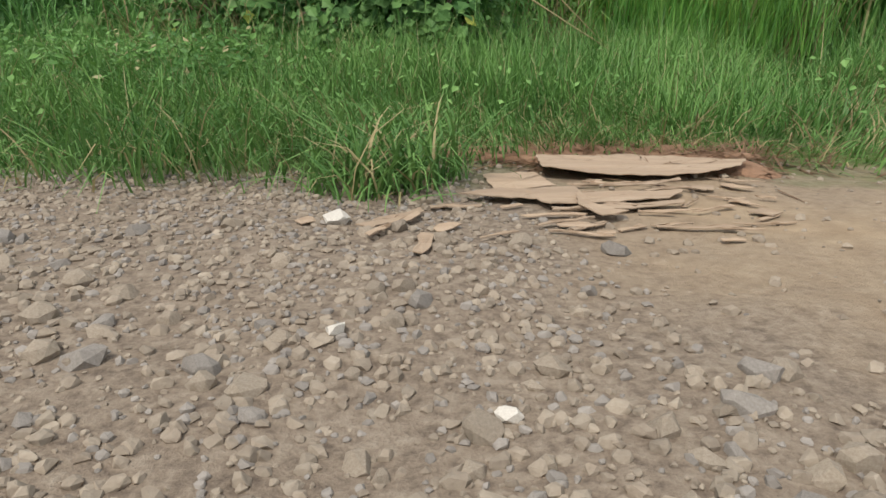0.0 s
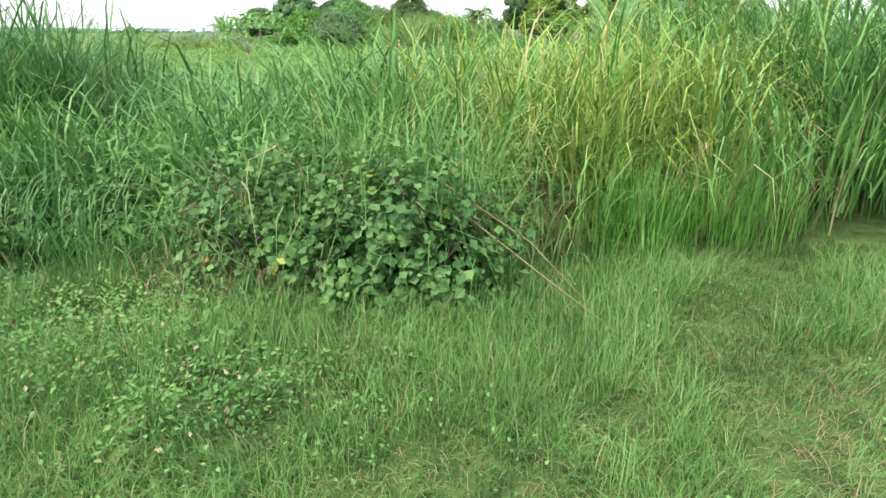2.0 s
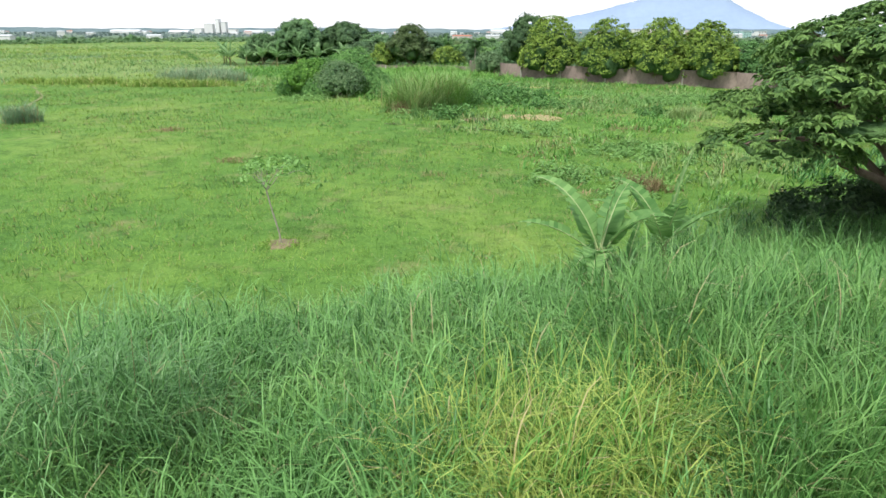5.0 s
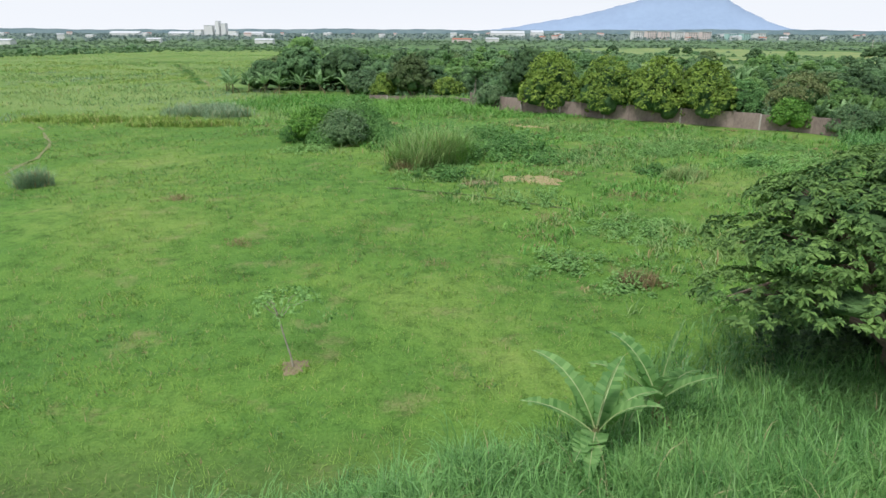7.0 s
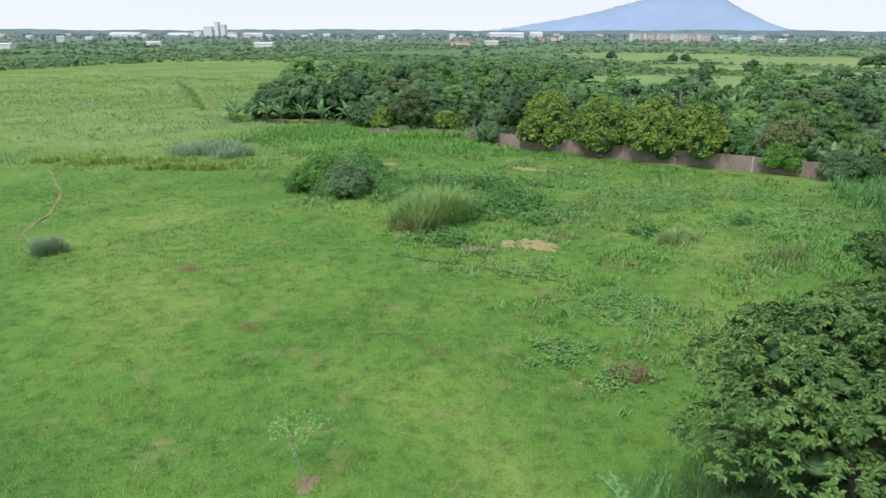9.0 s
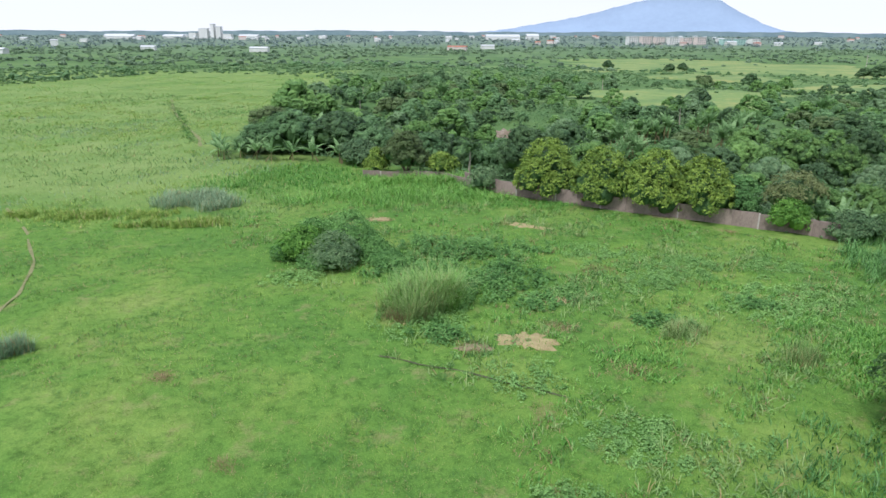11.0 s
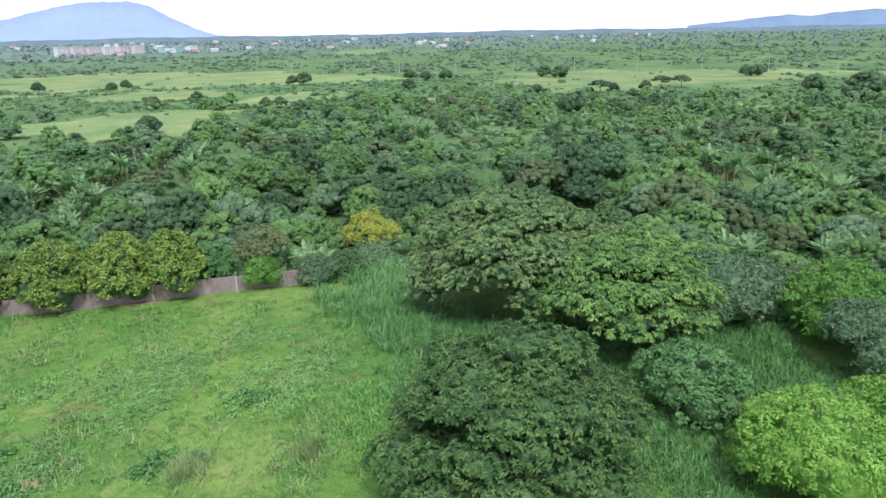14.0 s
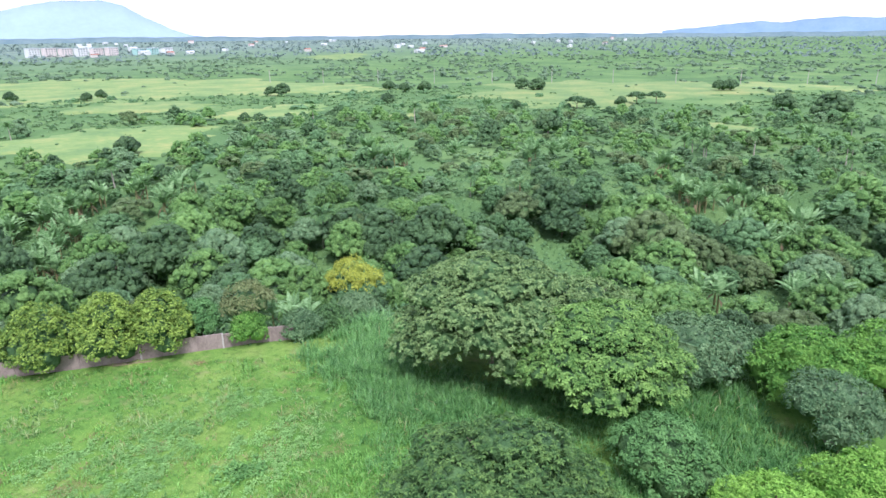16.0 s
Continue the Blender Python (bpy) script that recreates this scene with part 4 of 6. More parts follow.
def banana_plant(x, y, label, seed, height=2.2, count=9, size=1.9, group="", z=None, dry=2, light_parts=False):
    rng = np.random.default_rng(seed)
    ob = thing("banana_plant", x, y, label, "banana plant", group, z)
    mesh_object("stem", *tube([(0, 0, -0.3), (0.03, 0, height * 0.5), (0.05, 0.03, height)], [0.16, 0.13, 0.08], 9), STEM, ob, True)
    made = []
    for k in range(count):
        az = 2.4 * k + rng.uniform(-0.4, 0.4)
        rise = radians(rng.uniform(28, 72)) if k else radians(84)
        made.append(banana_leaf(rng, size * rng.uniform(0.75, 1.15), size * 0.27, az, rise, radians(rng.uniform(30, 95)) if k else 0.25, seg=20, start=(0.05, 0.03, height - 0.1 - 0.03 * k), torn=0.3))
    if light_parts:
        mesh_object("leaves", *joined(*made), BANANA, ob)
    else:
        for v, f in made:
            blade = mesh_object("leaf", v, f, BANANA_FRESH, ob)
            n = len(v) // 8
            spine = np.concatenate([v[0 : 4 * n : 4], v[4 * n - 3 : 4 * n - 2]])
            mesh_object("midrib", *tube(spine + (0, 0, 0.004), np.linspace(0.022, 0.005, len(spine)), 5), RIB, blade, True)
    for k in range(dry):
        v, f = banana_leaf(rng, size * 0.8, size * 0.16, rng.uniform(0, 6.3), radians(-45), radians(35), start=(0.05, 0.03, height * 0.8), torn=0.6)
        o = mesh_object("dry_leaf", v, f, BANANA_DRY, ob)
        tagged(o, "withered brown hanging leaf")
    return ob


def palm_tree(x, y, label, seed, height=6.0, count=16, size=3.0, group="", z=None):
    rng = np.random.default_rng(seed)
    ob = thing("coconut_palm", x, y, label, "palm", group, z)
    mesh_object("trunk", *tube([(0, 0, -0.5), (0.2, 0.1, height * 0.5), (0.3, 0.1, height)], [0.25, 0.17, 0.14], 9), PALE_BARK, ob, True)
    pieces = []
    for k in range(count):
        az, rise = 2.4 * k, radians(rng.uniform(0, 75))
        f = np.linspace(0, 1, 16)
        a = np.pi / 2 - rise + radians(85) * f**1.4
        mid = np.array([0.3, 0.1, height]) + np.cumsum(np.stack([np.sin(a) * np.cos(az), np.sin(a) * np.sin(az), np.cos(a)], 1) * size / 16, 0)
        across = np.array([-np.sin(az), np.cos(az), 0])
        for side in (-1, 1):
            tip = mid + side * across * (0.75 * np.sin(np.clip(f + 0.12, 0, 1) * np.pi) + 0.1)[:, None] + np.array([0, 0, -0.3])
            along = np.gradient(mid, axis=0) * 0.45
            q = np.stack([mid - along, mid + along, tip + along * 1.4, tip + along * 0.4], 1)
            pieces.append((q.reshape(-1, 3), np.arange(64).reshape(-1, 4)))
    mesh_object("fronds", *joined(*pieces), BROAD, ob)
    return ob


banana_plant(4.1, 15.3, "banana plant with torn pale green leaves in tall grass", 3, 2.1, 9, 2.6, "bananas on the bank")
banana_plant(6.5, 17.6, "banana plant with upright broad leaves in tall grass", 8, 1.9, 8, 2.4, "bananas on the bank", dry=1)
banana_plant(5.2, 16.6, "young banana plant with a few leaves in tall grass", 14, 1.2, 5, 1.7, "bananas on the bank", dry=1)

# ---- trees on the near side of the wall ----
RT = "spreading tree with feathery dark green umbrella crown"
make_tree("rain_tree", 15.7, 20.7, RT + " at the meadow edge", "tree", "spreading trees", 101, 6.3, 9.0, 3.3, 40, 3400, 11, 0.21, 0.26, RAIN_DARK, BARK, 14, 0.30, 1.9, 0.9, 0.30, core=0.5, spray=True)
make_tree("rain_tree", 36.0, 36.0, RT + " beside the tall grass", "tree", "spreading trees", 102, 9.1, 11.4, 1.2, 44, 4600, 10, 0.28, 0.32, RAIN_DARK, BARK, 12, 0.35, 2.2, 0.8, 0.45, spray=True)
make_tree("rain_tree", 60.5, 56.5, RT + " near the wall's end", "tree", "spreading trees", 103, 11.4, 12.8, 2.4, 46, 4200, 10, 0.34, 0.40, RAIN, BARK, 12, 0.4, 2.8, 0.8, 0.42, spray=True)
make_tree("rain_tree", 61.5, 43.5, "spreading tree with brighter green leaf tufts and open underside", "tree", "spreading trees", 104, 9.4, 10.4, 2.2, 38, 3200, 10, 0.34, 0.40, RAIN_FRESH, BARK, 12, 0.35, 2.5, 0.8, 0.42, spray=True)
make_tree("rain_tree", 80, 56, "rounded dark green tree behind the spreading trees", "tree", "", 105, 8, 9.0, 2, 8, 1500, 10, 0.42, 0.4, RAIN, spray=True)
make_tree("broadleaf_tree", 74.5, 38.5, "low broad tree with pale green leaves", "tree", "", 106, 7.8, 6.4, 0.6, 9, 560, 16, 0.4, 0.4, PALELEAF)
make_tree("broadleaf_tree", 54.5, 32.0, "small rounded tree with mid-green leaves", "tree", "", 107, 5.0, 5.4, 0.3, 8, 480, 16, 0.32, 0.3, WEED)
make_tree("lime_tree", 50.0, 21.0, "dense rounded tree with bright lime-green leaves", "tree", "lime-green trees", 108, 5.6, 7.4, 0.4, 10, 850, 20, 0.26, 0.26, LIME_BRIGHT, flat=1.2)
make_tree("lime_tree", 60.0, 17.0, "dense rounded tree with bright lime-green leaves", "tree", "lime-green trees", 109, 4.6, 6.4, 0.5, 8, 560, 18, 0.28, 0.28, LIME_BRIGHT)
make_tree("broadleaf_tree", 78.0, 27.5, "rounded tree with fresh green leaves", "tree", "", 110, 6.0, 8.0, 0.4, 8, 560, 16, 0.36, 0.34, LIME)
make_tree("broadleaf_tree", 71.0, 22.5, "grey-green tree with several pale bare stems", "tree", "", 111, 5.0, 7.0, 2.0, 7, 420, 14, 0.32, 0.3, PALELEAF, PALE_BARK, 4, 0.16, 1.6, stems=4)
make_tree("broadleaf_tree", 86.0, 20.5, "rounded tree with fresh green leaves", "tree", "", 112, 6.0, 8.0, 0.4, 8, 560, 16, 0.38, 0.34, LIME)
make_tree("small_tree", 67.0, 91.0, "small tree with golden yellow crown", "tree", "", 113, 4.6, 9.0, 2.2, 6, 180, 26, 0.36, 0.55, GOLD)
make_tree("small_tree", 62.0, 84.0, "low pale green tree beside the wall", "tree", "", 114, 3.2, 2.6, 0.0, 6, 150, 26, 0.34, 0.5, PALELEAF)

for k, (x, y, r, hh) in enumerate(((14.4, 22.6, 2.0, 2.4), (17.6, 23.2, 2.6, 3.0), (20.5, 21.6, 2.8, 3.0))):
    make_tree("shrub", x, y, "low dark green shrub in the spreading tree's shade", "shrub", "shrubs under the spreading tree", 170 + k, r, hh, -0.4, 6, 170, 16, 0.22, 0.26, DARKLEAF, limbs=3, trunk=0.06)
# mango row behind the wall
MG = "dense mango tree with yellow-green young leaves behind the wall"
for k, (x, y, r, hh) in enumerate(((16.3, 99.6, 4.5, 8.6), (23.5, 95.0, 4.2, 8.3), (29.6, 91.8, 4.1, 8.3), (35.0, 89.4, 3.9, 8.0))):
    make_tree("mango_tree", x, y, MG, "tree", "mango trees along the wall", 120 + k, r + 0.2, hh, 0.2, 11, 560, 14, 0.38, 0.34, MANGO, limbs=5, flat=1.1, z=-0.25)
make_tree("small_tree", 39.8, 88.6, "small dark green tree behind the wall", "tree", "", 125, 2.9, 5.8, 0.8, 6, 150, 26, 0.34, 0.45, WEED, z=-0.5)
make_tree("small_tree", 46.0, 87.6, "olive tree with thinning crown and pale limbs", "tree", "", 126, 3.4, 6.6, 1.8, 6, 130, 24, 0.34, 0.5, OLIVE, PALE_BARK, 9, z=-0.5)
make_tree("small_tree", 43.8, 83.6, "small fresh green tree before the wall", "tree", "", 127, 2.4, 4.0, 0.6, 6, 130, 26, 0.3, 0.4, LIME, z=-0.5)
make_tree("small_tree", 49.4, 80.0, "pale green shrub before the wall's end", "shrub", "", 128, 2.6, 3.4, 0.1, 6, 130, 26, 0.3, 0.45, PALELEAF, z=-0.5)
make_tree("small_tree", 53.6, 79.6, "dark green shrub beside the wall's end", "shrub", "", 129, 2.4, 3.0, 0.1, 6, 110, 26, 0.3, 0.45, BROAD, z=-0.5)
make_tree("small_tree", 7.6, 103.8, "low pale green shrub at the wall", "shrub", "", 130, 2.4, 3.2, 0.0, 6, 110, 26, 0.34, 0.45, PALELEAF)
for k, (x, y, r, hh, mt) in enumerate(((-34.2, 134.2, 4.6, 5.6, RAVINE_A), (-27.0, 135.2, 6.6, 8.0, RAVINE_A), (-18.4, 136.1, 6.6, 8.2, RAVINE_C), (-12.2, 132.3, 5.2, 6.4, RAVINE_A), (-20.8, 144.7, 6.4, 7.4, RAVINE_A), (-9.4, 143.8, 5.6, 6.6, RAVINE_D), (-4.6, 113.8, 4.0, 7.2, RAVINE_E), (1.4, 113.4, 2.6, 3.6, MANGO), (-9.4, 114.6, 1.7, 4.0, MANGO), (-22.7, 221.2, 6.4, 10.0, RAVINE_C), (-34.2, 203.0, 3.6, 4.6, RAVINE_A), (-13.2, 122.8, 3.6, 4.2, RAVINE_D), (-1.7, 126.6, 4.6, 6.0, RAVINE_A), (5.0, 130.6, 5.0, 7.0, RAVINE_C))):
    make_tree("broadleaf_tree", x, y, "rounded dark green tree at the meadow's far edge", "tree", "trees at the meadow's far edge", 140 + k, r, hh, 0.4, 8, 190, 12, 0.42, 0.42, mt, boughs=150 if mt is not MANGO else 0, bough=0.115 * r)
palm_tree(6.0, 117.5, "coconut palm with drooping fronds behind the wall", 7, 4.0, 16, 3.4)
for k, (x, y) in enumerate(((-40.6, 130), (-38.6, 127), (-36, 128.5), (-41.4, 134), (-32.6, 127), (-29.6, 125.6), (-25.8, 126), (-22, 125), (-17, 124), (49.4, 86.8), (51.4, 85), (54.2, 88), (47.4, 89.6), (52.8, 83))):
    banana_plant(x, y, "banana plant with grey-green leaves at the wood's edge", 60 + k, 1.7, 10, 3.4, "bananas at the wood's edge", dry=1, light_parts=True)

# ---- the bush, tufts and weeds in the meadow ----
for k, (x, y, r, hh, mt) in enumerate(((-13.4, 71.4, 2.9, 3.6, LIME), (-9.1, 73.5, 3.2, 4.5, MOUND), (-12.9, 74.6, 2.8, 3.5, MOUND), (-10.1, 69.7, 2.7, 3.3, PALELEAF), (-6.6, 72.3, 2.0, 2.0, MOUND), (-12.0, 69.1, 1.5, 1.6, MOUND), (-15.6, 72.9, 1.6, 1.6, MOUND), (-5.0, 70.0, 1.6, 1.2, MOUND))):
    make_tree("bush", x, y, "rounded leafy bush standing in the meadow", "bush", "bushes in the meadow", 160 + k, r, hh, 0.0, 9, 330, 18, 0.24, 0.34, mt, limbs=5, trunk=0.1, core=0.55)


def ring(rng, n, cx, cy, rx, ry):
    """n places in a ragged patch: thick in the middle, thin and broken at the rim."""
    m = n * 4
    a, r = rng.uniform(0, 2 * np.pi, m), 1.35 * np.sqrt(rng.uniform(0, 1, m))
    x, y = cx + rx * r * np.cos(a), cy + ry * r * np.sin(a)
    s = 2.2 / max(rx, ry)
    want = 1.15 - r + 0.55 * waves(x + cx, y - cy, s) + 0.4 * waves(x, y, s * 3.1)
    keep = np.flatnonzero(want > rng.uniform(0, 0.9, m))[:n]
    return x[keep], y[keep]


def weed_patch(name, cx, cy, rx, ry, h, label, mat, n, seed, leaf=0.2, per=34):
    """Ragged patch of leafy clumps, each a little dome of leaves."""
    rng = np.random.default_rng(seed)
    x, y = ring(rng, n, cx, cy, rx, ry)
    n = len(x)
    size = rng.uniform(0.25, 0.6, n)
    q = rng.normal(size=(n, per, 3))
    q /= np.linalg.norm(q, axis=-1, keepdims=True)
    q[..., 2] = np.abs(q[..., 2])
    tall = h * rng.uniform(0.4, 1.2, n)
    at = on_ground(x, y)[:, None] + q * np.stack([size, size, tall], 1)[:, None] * rng.uniform(0.7, 1.1, (n, per, 1))
    face = q * 0.5 + np.array([0, 0, 0.8]) + rng.normal(0, 0.25, q.shape)
    return stuff(name, leaves(rng, at.reshape(-1, 3), face.reshape(-1, 3), leaf * rng.uniform(0.6, 1.3, n * per), 0.7), mat, label, "weeds")


W = "low broad-leaved green weeds spreading over the meadow"
for k, (cx, cy, rx, ry, h) in enumerate(((4.2, 74.8, 6.6, 4, 1.5), (-3.2, 69.5, 4.5, 3.5, 1.1), (5.9, 65.2, 5, 3.6, 1.3), (0.7, 53.7, 2.4, 1.8, 1.0), (2.6, 61.7, 3.5, 3.0, 1.5), (9.3, 60.1, 2.5, 2.0, 0.9), (12.2, 61.7, 2.8, 1.8, 0.8), (6.4, 46.4, 2.6, 2, 0.7), (7.5, 34.3, 2.6, 2.0, 0.7), (19.6, 55.7, 2.6, 2, 0.9), (-0.8, 56.2, 4, 3, 0.6), (23.5, 68.3, 8, 5, 0.45), (12.9, 39.5, 4, 3, 0.4), (-13.4, 66.0, 3, 2.4, 0.6), (32.3, 60.8, 6, 5, 0.5), (10.0, 31.4, 2.2, 1.5, 0.6), (28.9, 59.7, 2.2, 1.8, 0.9), (17.6, 74.1, 4, 2.5, 0.5), (20.5, 64.4, 3, 2, 0.5), (35.3, 70.7, 4, 3, 0.4))):
    weed_patch("weeds", cx, cy, rx, ry, h, W, MOUND if h > 0.8 else LOWWEED, int(6 * rx * ry + 4), 180 + k, 0.26 if h > 0.8 else 0.17, 40)


wk = np.random.default_rng(196)
wx, wy = scatter(wk, 2600, -8, 48, 28, 92)
rough = (waves(wx, wy, 0.22) + 0.7 * waves(wx, wy, 0.7) > 0.3) & (wx + 0.45 * (wy - 30) > 9) & (ravine_side(wx, wy) < -4)
wx, wy = wx[rough], wy[rough]
wq = wk.normal(size=(len(wx), 22, 3))
wq /= np.linalg.norm(wq, axis=-1, keepdims=True)
wq[..., 2] = np.abs(wq[..., 2])
wat = on_ground(wx, wy)[:, None] + wq * (wk.uniform(0.2, 0.45, (len(wx), 1, 1)) * np.array([1, 1, 0.8]))
stuff("weeds", leaves(wk, wat.reshape(-1, 3), (wq * 0.8 + np.array([0, 0, 0.5]) + wk.normal(0, 0.3, wq.shape)).reshape(-1, 3), wk.uniform(0.1, 0.24, len(wx) * 22), 0.65), LOWWEED, "low broad-leaved weeds scattered through rough meadow", "weeds")


def tuft_field(name, x, y, per, h0, h1, width, bend, mat, label, seed, radius=0.12, seg=3, category="grass", lean=0.25):
    rng = np.random.default_rng(seed)
    n = len(x)
    bx = np.repeat(x, per) + rng.normal(0, radius, n * per)
    by = np.repeat(y, per) + rng.normal(0, radius, n * per)
    k = np.repeat(rng.uniform(0.7, 1.2, n), per)
    return stuff(name, blades(rng, on_ground(bx, by, -0.02), rng.uniform(h0, h1, n * per) * k, width * rng.uniform(0.6, 1.3, n * per), rng.uniform(0.3, 1.0, n * per) * bend, seg, lean=lean), mat, label, category)


frng = np.random.default_rng(31)
tuft_field("tall_tuft", *ring(frng, 280, -1.0, 58.5, 3.0, 2.4), 9, 2.2, 4.2, 0.05, 1.6, TUFT, "large tuft of tall pale green grass in the meadow", 1, 0.15)
tuft_field("tall_tuft", *ring(frng, 380, -0.7, 59.1, 3.0, 2.4), 9, 2.0, 3.8, 0.05, 1.8, BRIGHT, "fresh green blades in the large tuft", 7, 0.15)
tuft_field("tall_tuft", *ring(frng, 90, -2.3, 56.7, 1.6, 0.9), 8, 0.6, 1.5, 0.04, 1.2, DRYGRASS, "brown dead leaves at the foot of the tuft", 9, 0.15)
tuft_field("tall_tuft", *ring(frng, 120, -31.8, 50.9, 1.1, 1.0), 9, 0.9, 1.9, 0.05, 1.2, REED, "tuft of tall dark grass in the meadow", 2, 0.12)
tuft_field("tall_tuft", *ring(frng, 900, -32.8, 96.2, 6.0, 4.0), 7, 0.9, 2.1, 0.07, 1.2, REED, "wide stand of blue-green reeds in the meadow", 3, 0.2)
tuft_field("tall_tuft", *ring(frng, 600, -44.6, 89.7, 9, 2.5), 7, 0.5, 1.2, 0.07, 1.2, YELLOW, "fringe of yellowing grass round the reeds", 4, 0.2)
tuft_field("tall_tuft", *ring(frng, 420, -33.0, 85.5, 7, 1.5), 7, 0.5, 1.2, 0.07, 1.2, YELLOW, "yellow-green grass edging the reeds", 8, 0.2)
tuft_field("tall_tuft", *ring(frng, 90, 27.4, 49.3, 1.4, 1.0), 8, 0.7, 1.7, 0.04, 0.8, TUFT, "pale tuft of dry-tipped grass in the meadow", 11, 0.12)
tuft_field("tall_tuft", *ring(frng, 120, 10.3, 31.7, 1.0, 0.8), 8, 0.4, 0.9, 0.03, 1.2, DRYGRASS, "dry tuft of brown grass in the meadow", 5, 0.12)
tuft_field("tall_tuft", *ring(frng, 260, 20.1, 54.2, 1.8, 1.4), 8, 0.6, 1.3, 0.04, 1.2, TUFT, "small stand of blue-green grass in the meadow", 6, 0.12)
for k, (cx, cy, rx, ry, n, hh, mt) in enumerate(((-5.6, 100.7, 16, 7, 2400, 1.5, BRIGHT), (-2.7, 108.8, 9, 2.5, 900, 2.0, BRIGHT), (-24.7, 111.5, 14, 10, 2000, 1.2, BRIGHT), (13.7, 95.4, 9, 3, 700, 0.8, BRIGHT), (48.4, 65.2, 5.5, 9, 2600, 2.2, TALL), (54.3, 72.1, 6, 8, 1800, 2.4, TALL), (51.2, 54.3, 7, 7, 2200, 1.6, TALL), (65.7, 31.9, 8, 8, 2000, 1.6, TALL), (44.1, 47.1, 8, 8, 2600, 1.4, TALL), (56.8, 44.2, 9, 9, 2400, 1.3, TALL), (32.3, 50.9, 6, 6, 1200, 0.8, BRIGHT), (83.5, 33.8, 8, 8, 1500, 1.6, TALL), (46.9, 30.0, 7, 6, 2000, 1.3, TALL), (64.0, 24.0, 6, 5, 1300, 1.4, TALL), (25.9, 32.9, 6, 7, 1500, 1.1, TALL))):
    tuft_field("tall_grass", *ring(frng, int(n * 0.85), cx, cy, rx, ry), 4, 0.5 * hh, hh, 0.09, 1.8, mt, "tall rank green grass beyond the meadow", 10 + k, 0.3, 2)

# ranker tufts and dry tufts through the meadow
for mt, n, label, hh, sd, lim in ((FIELD_DARK, 7600, "ranker dark green tufts in the meadow", 0.48, 44, 0.1), (DRYGRASS, 3000, "small dry tufts in the meadow", 0.26, 45, 0.2)):
    x, y = scatter(frng, n * 3, -50, 46, 17, 100)
    keep = (waves(x, y, 0.16) + 0.6 * waves(x, y, 0.5) + 0.4 * waves(x, y, 1.4) > lim) & (ravine_side(x, y) < -2) & (np.abs(x) < 0.85 * y + 3)
    x, y = x[keep][:n], y[keep][:n]
    tuft_field("meadow_tufts", x, y, 9, 0.4 * hh, hh, 0.05, 1.9, mt, label, sd, 0.16, 1, lean=0.8)

# rough overgrown part of the meadow
rrng = np.random.default_rng(97)
for k, (mt, n, h0, h1, lim, label) in enumerate(((TUFT, 1700, 0.4, 1.1, 0.4, "pale rough grass tufts in the overgrown meadow"), (BRIGHT, 2000, 0.3, 0.9, 0.3, "fresh rough grass tufts in the overgrown meadow"), (FIELD_DARK, 900, 0.3, 0.7, 0.35, "dark rough grass tufts in the overgrown meadow"), (DRYGRASS, 800, 0.15, 0.4, 0.3, "straw-coloured tufts in the overgrown meadow"))):
    x, y = scatter(rrng, n * 5, -24, 50, 26, 100)
    edge = x + 16 - 0.6 * (70 - y) + 3 * waves(x, y, 0.2) + 8 * step(70, 84, y)
    keep = (edge > 0) & (rrng.random(n * 5) < step(-1, 9, edge) + 0.15) & (waves(x + 13 * k, y, 0.23) + 0.7 * waves(x, y + 9 * k, 0.62) + 0.4 * waves(x, y, 1.7) > lim) & (ravine_side(x, y) < -2)
    x, y = x[keep][:n], y[keep][:n]
    tuft_field("rough_grass", x, y, 8, h0, h1, 0.085, 1.7, mt, label, 440 + k, 0.26, 2, lean=0.45)
# straw-dry spots
for k, (cx, cy, r) in enumerate(((31.8, 60.6, 1.6), (37.1, 56.5, 1.5), (30.2, 54.5, 1.2), (24.8, 69.4, 1.2), (36.4, 82.9, 1.0), (14.1, 48.1, 1.8), (28.2, 50.6, 1.2), (7.5, 42.9, 1.2), (7.3, 35.1, 1.0), (0.0, 34.4, 0.8), (17.1, 68.7, 2.4), (10.3, 54.8, 1.6), (-11.8, 37.6, 1.2), (-19.4, 47.0, 1.5))):
    tuft_field("dry_grass", *ring(frng, int(70 * r * r + 20), cx, cy, r, r * 0.7), 7, 0.12, 0.36, 0.035, 2.0, DRYGRASS, "thin straw-dry grass in a dry spot of the meadow", 400 + k, 0.16, 1, lean=0.9)

# meadow grass
for k, (n, x0, x1, y0, y1, per, h0, h1, wd) in enumerate(((26000, -24, 28, 15, 46, 5, 0.14, 0.42, 0.028), (17000, -50, 50, 46, 84, 4, 0.18, 0.48, 0.06), (11000, -110, 46, 84, 180, 3, 0.2, 0.5, 0.14), (6000, -220, -40, 160, 360, 3, 0.3, 0.7, 0.3))):
    x, y = scatter(frng, n, x0, x1, y0, y1)
    keep = ((ravine_side(x, y) < -1) | (x < -46)) & (np.abs(x) < 0.9 * y + 3)
    tuft_field("meadow_grass", x[keep], y[keep], per, h0, h1, wd, 1.5, FIELD if k < 2 else OLDFIELD, "short bright green meadow grass" if k < 2 else "older pale green grass of the far meadow", 50 + k, 0.14 + 0.06 * k, 1, lean=0.9)

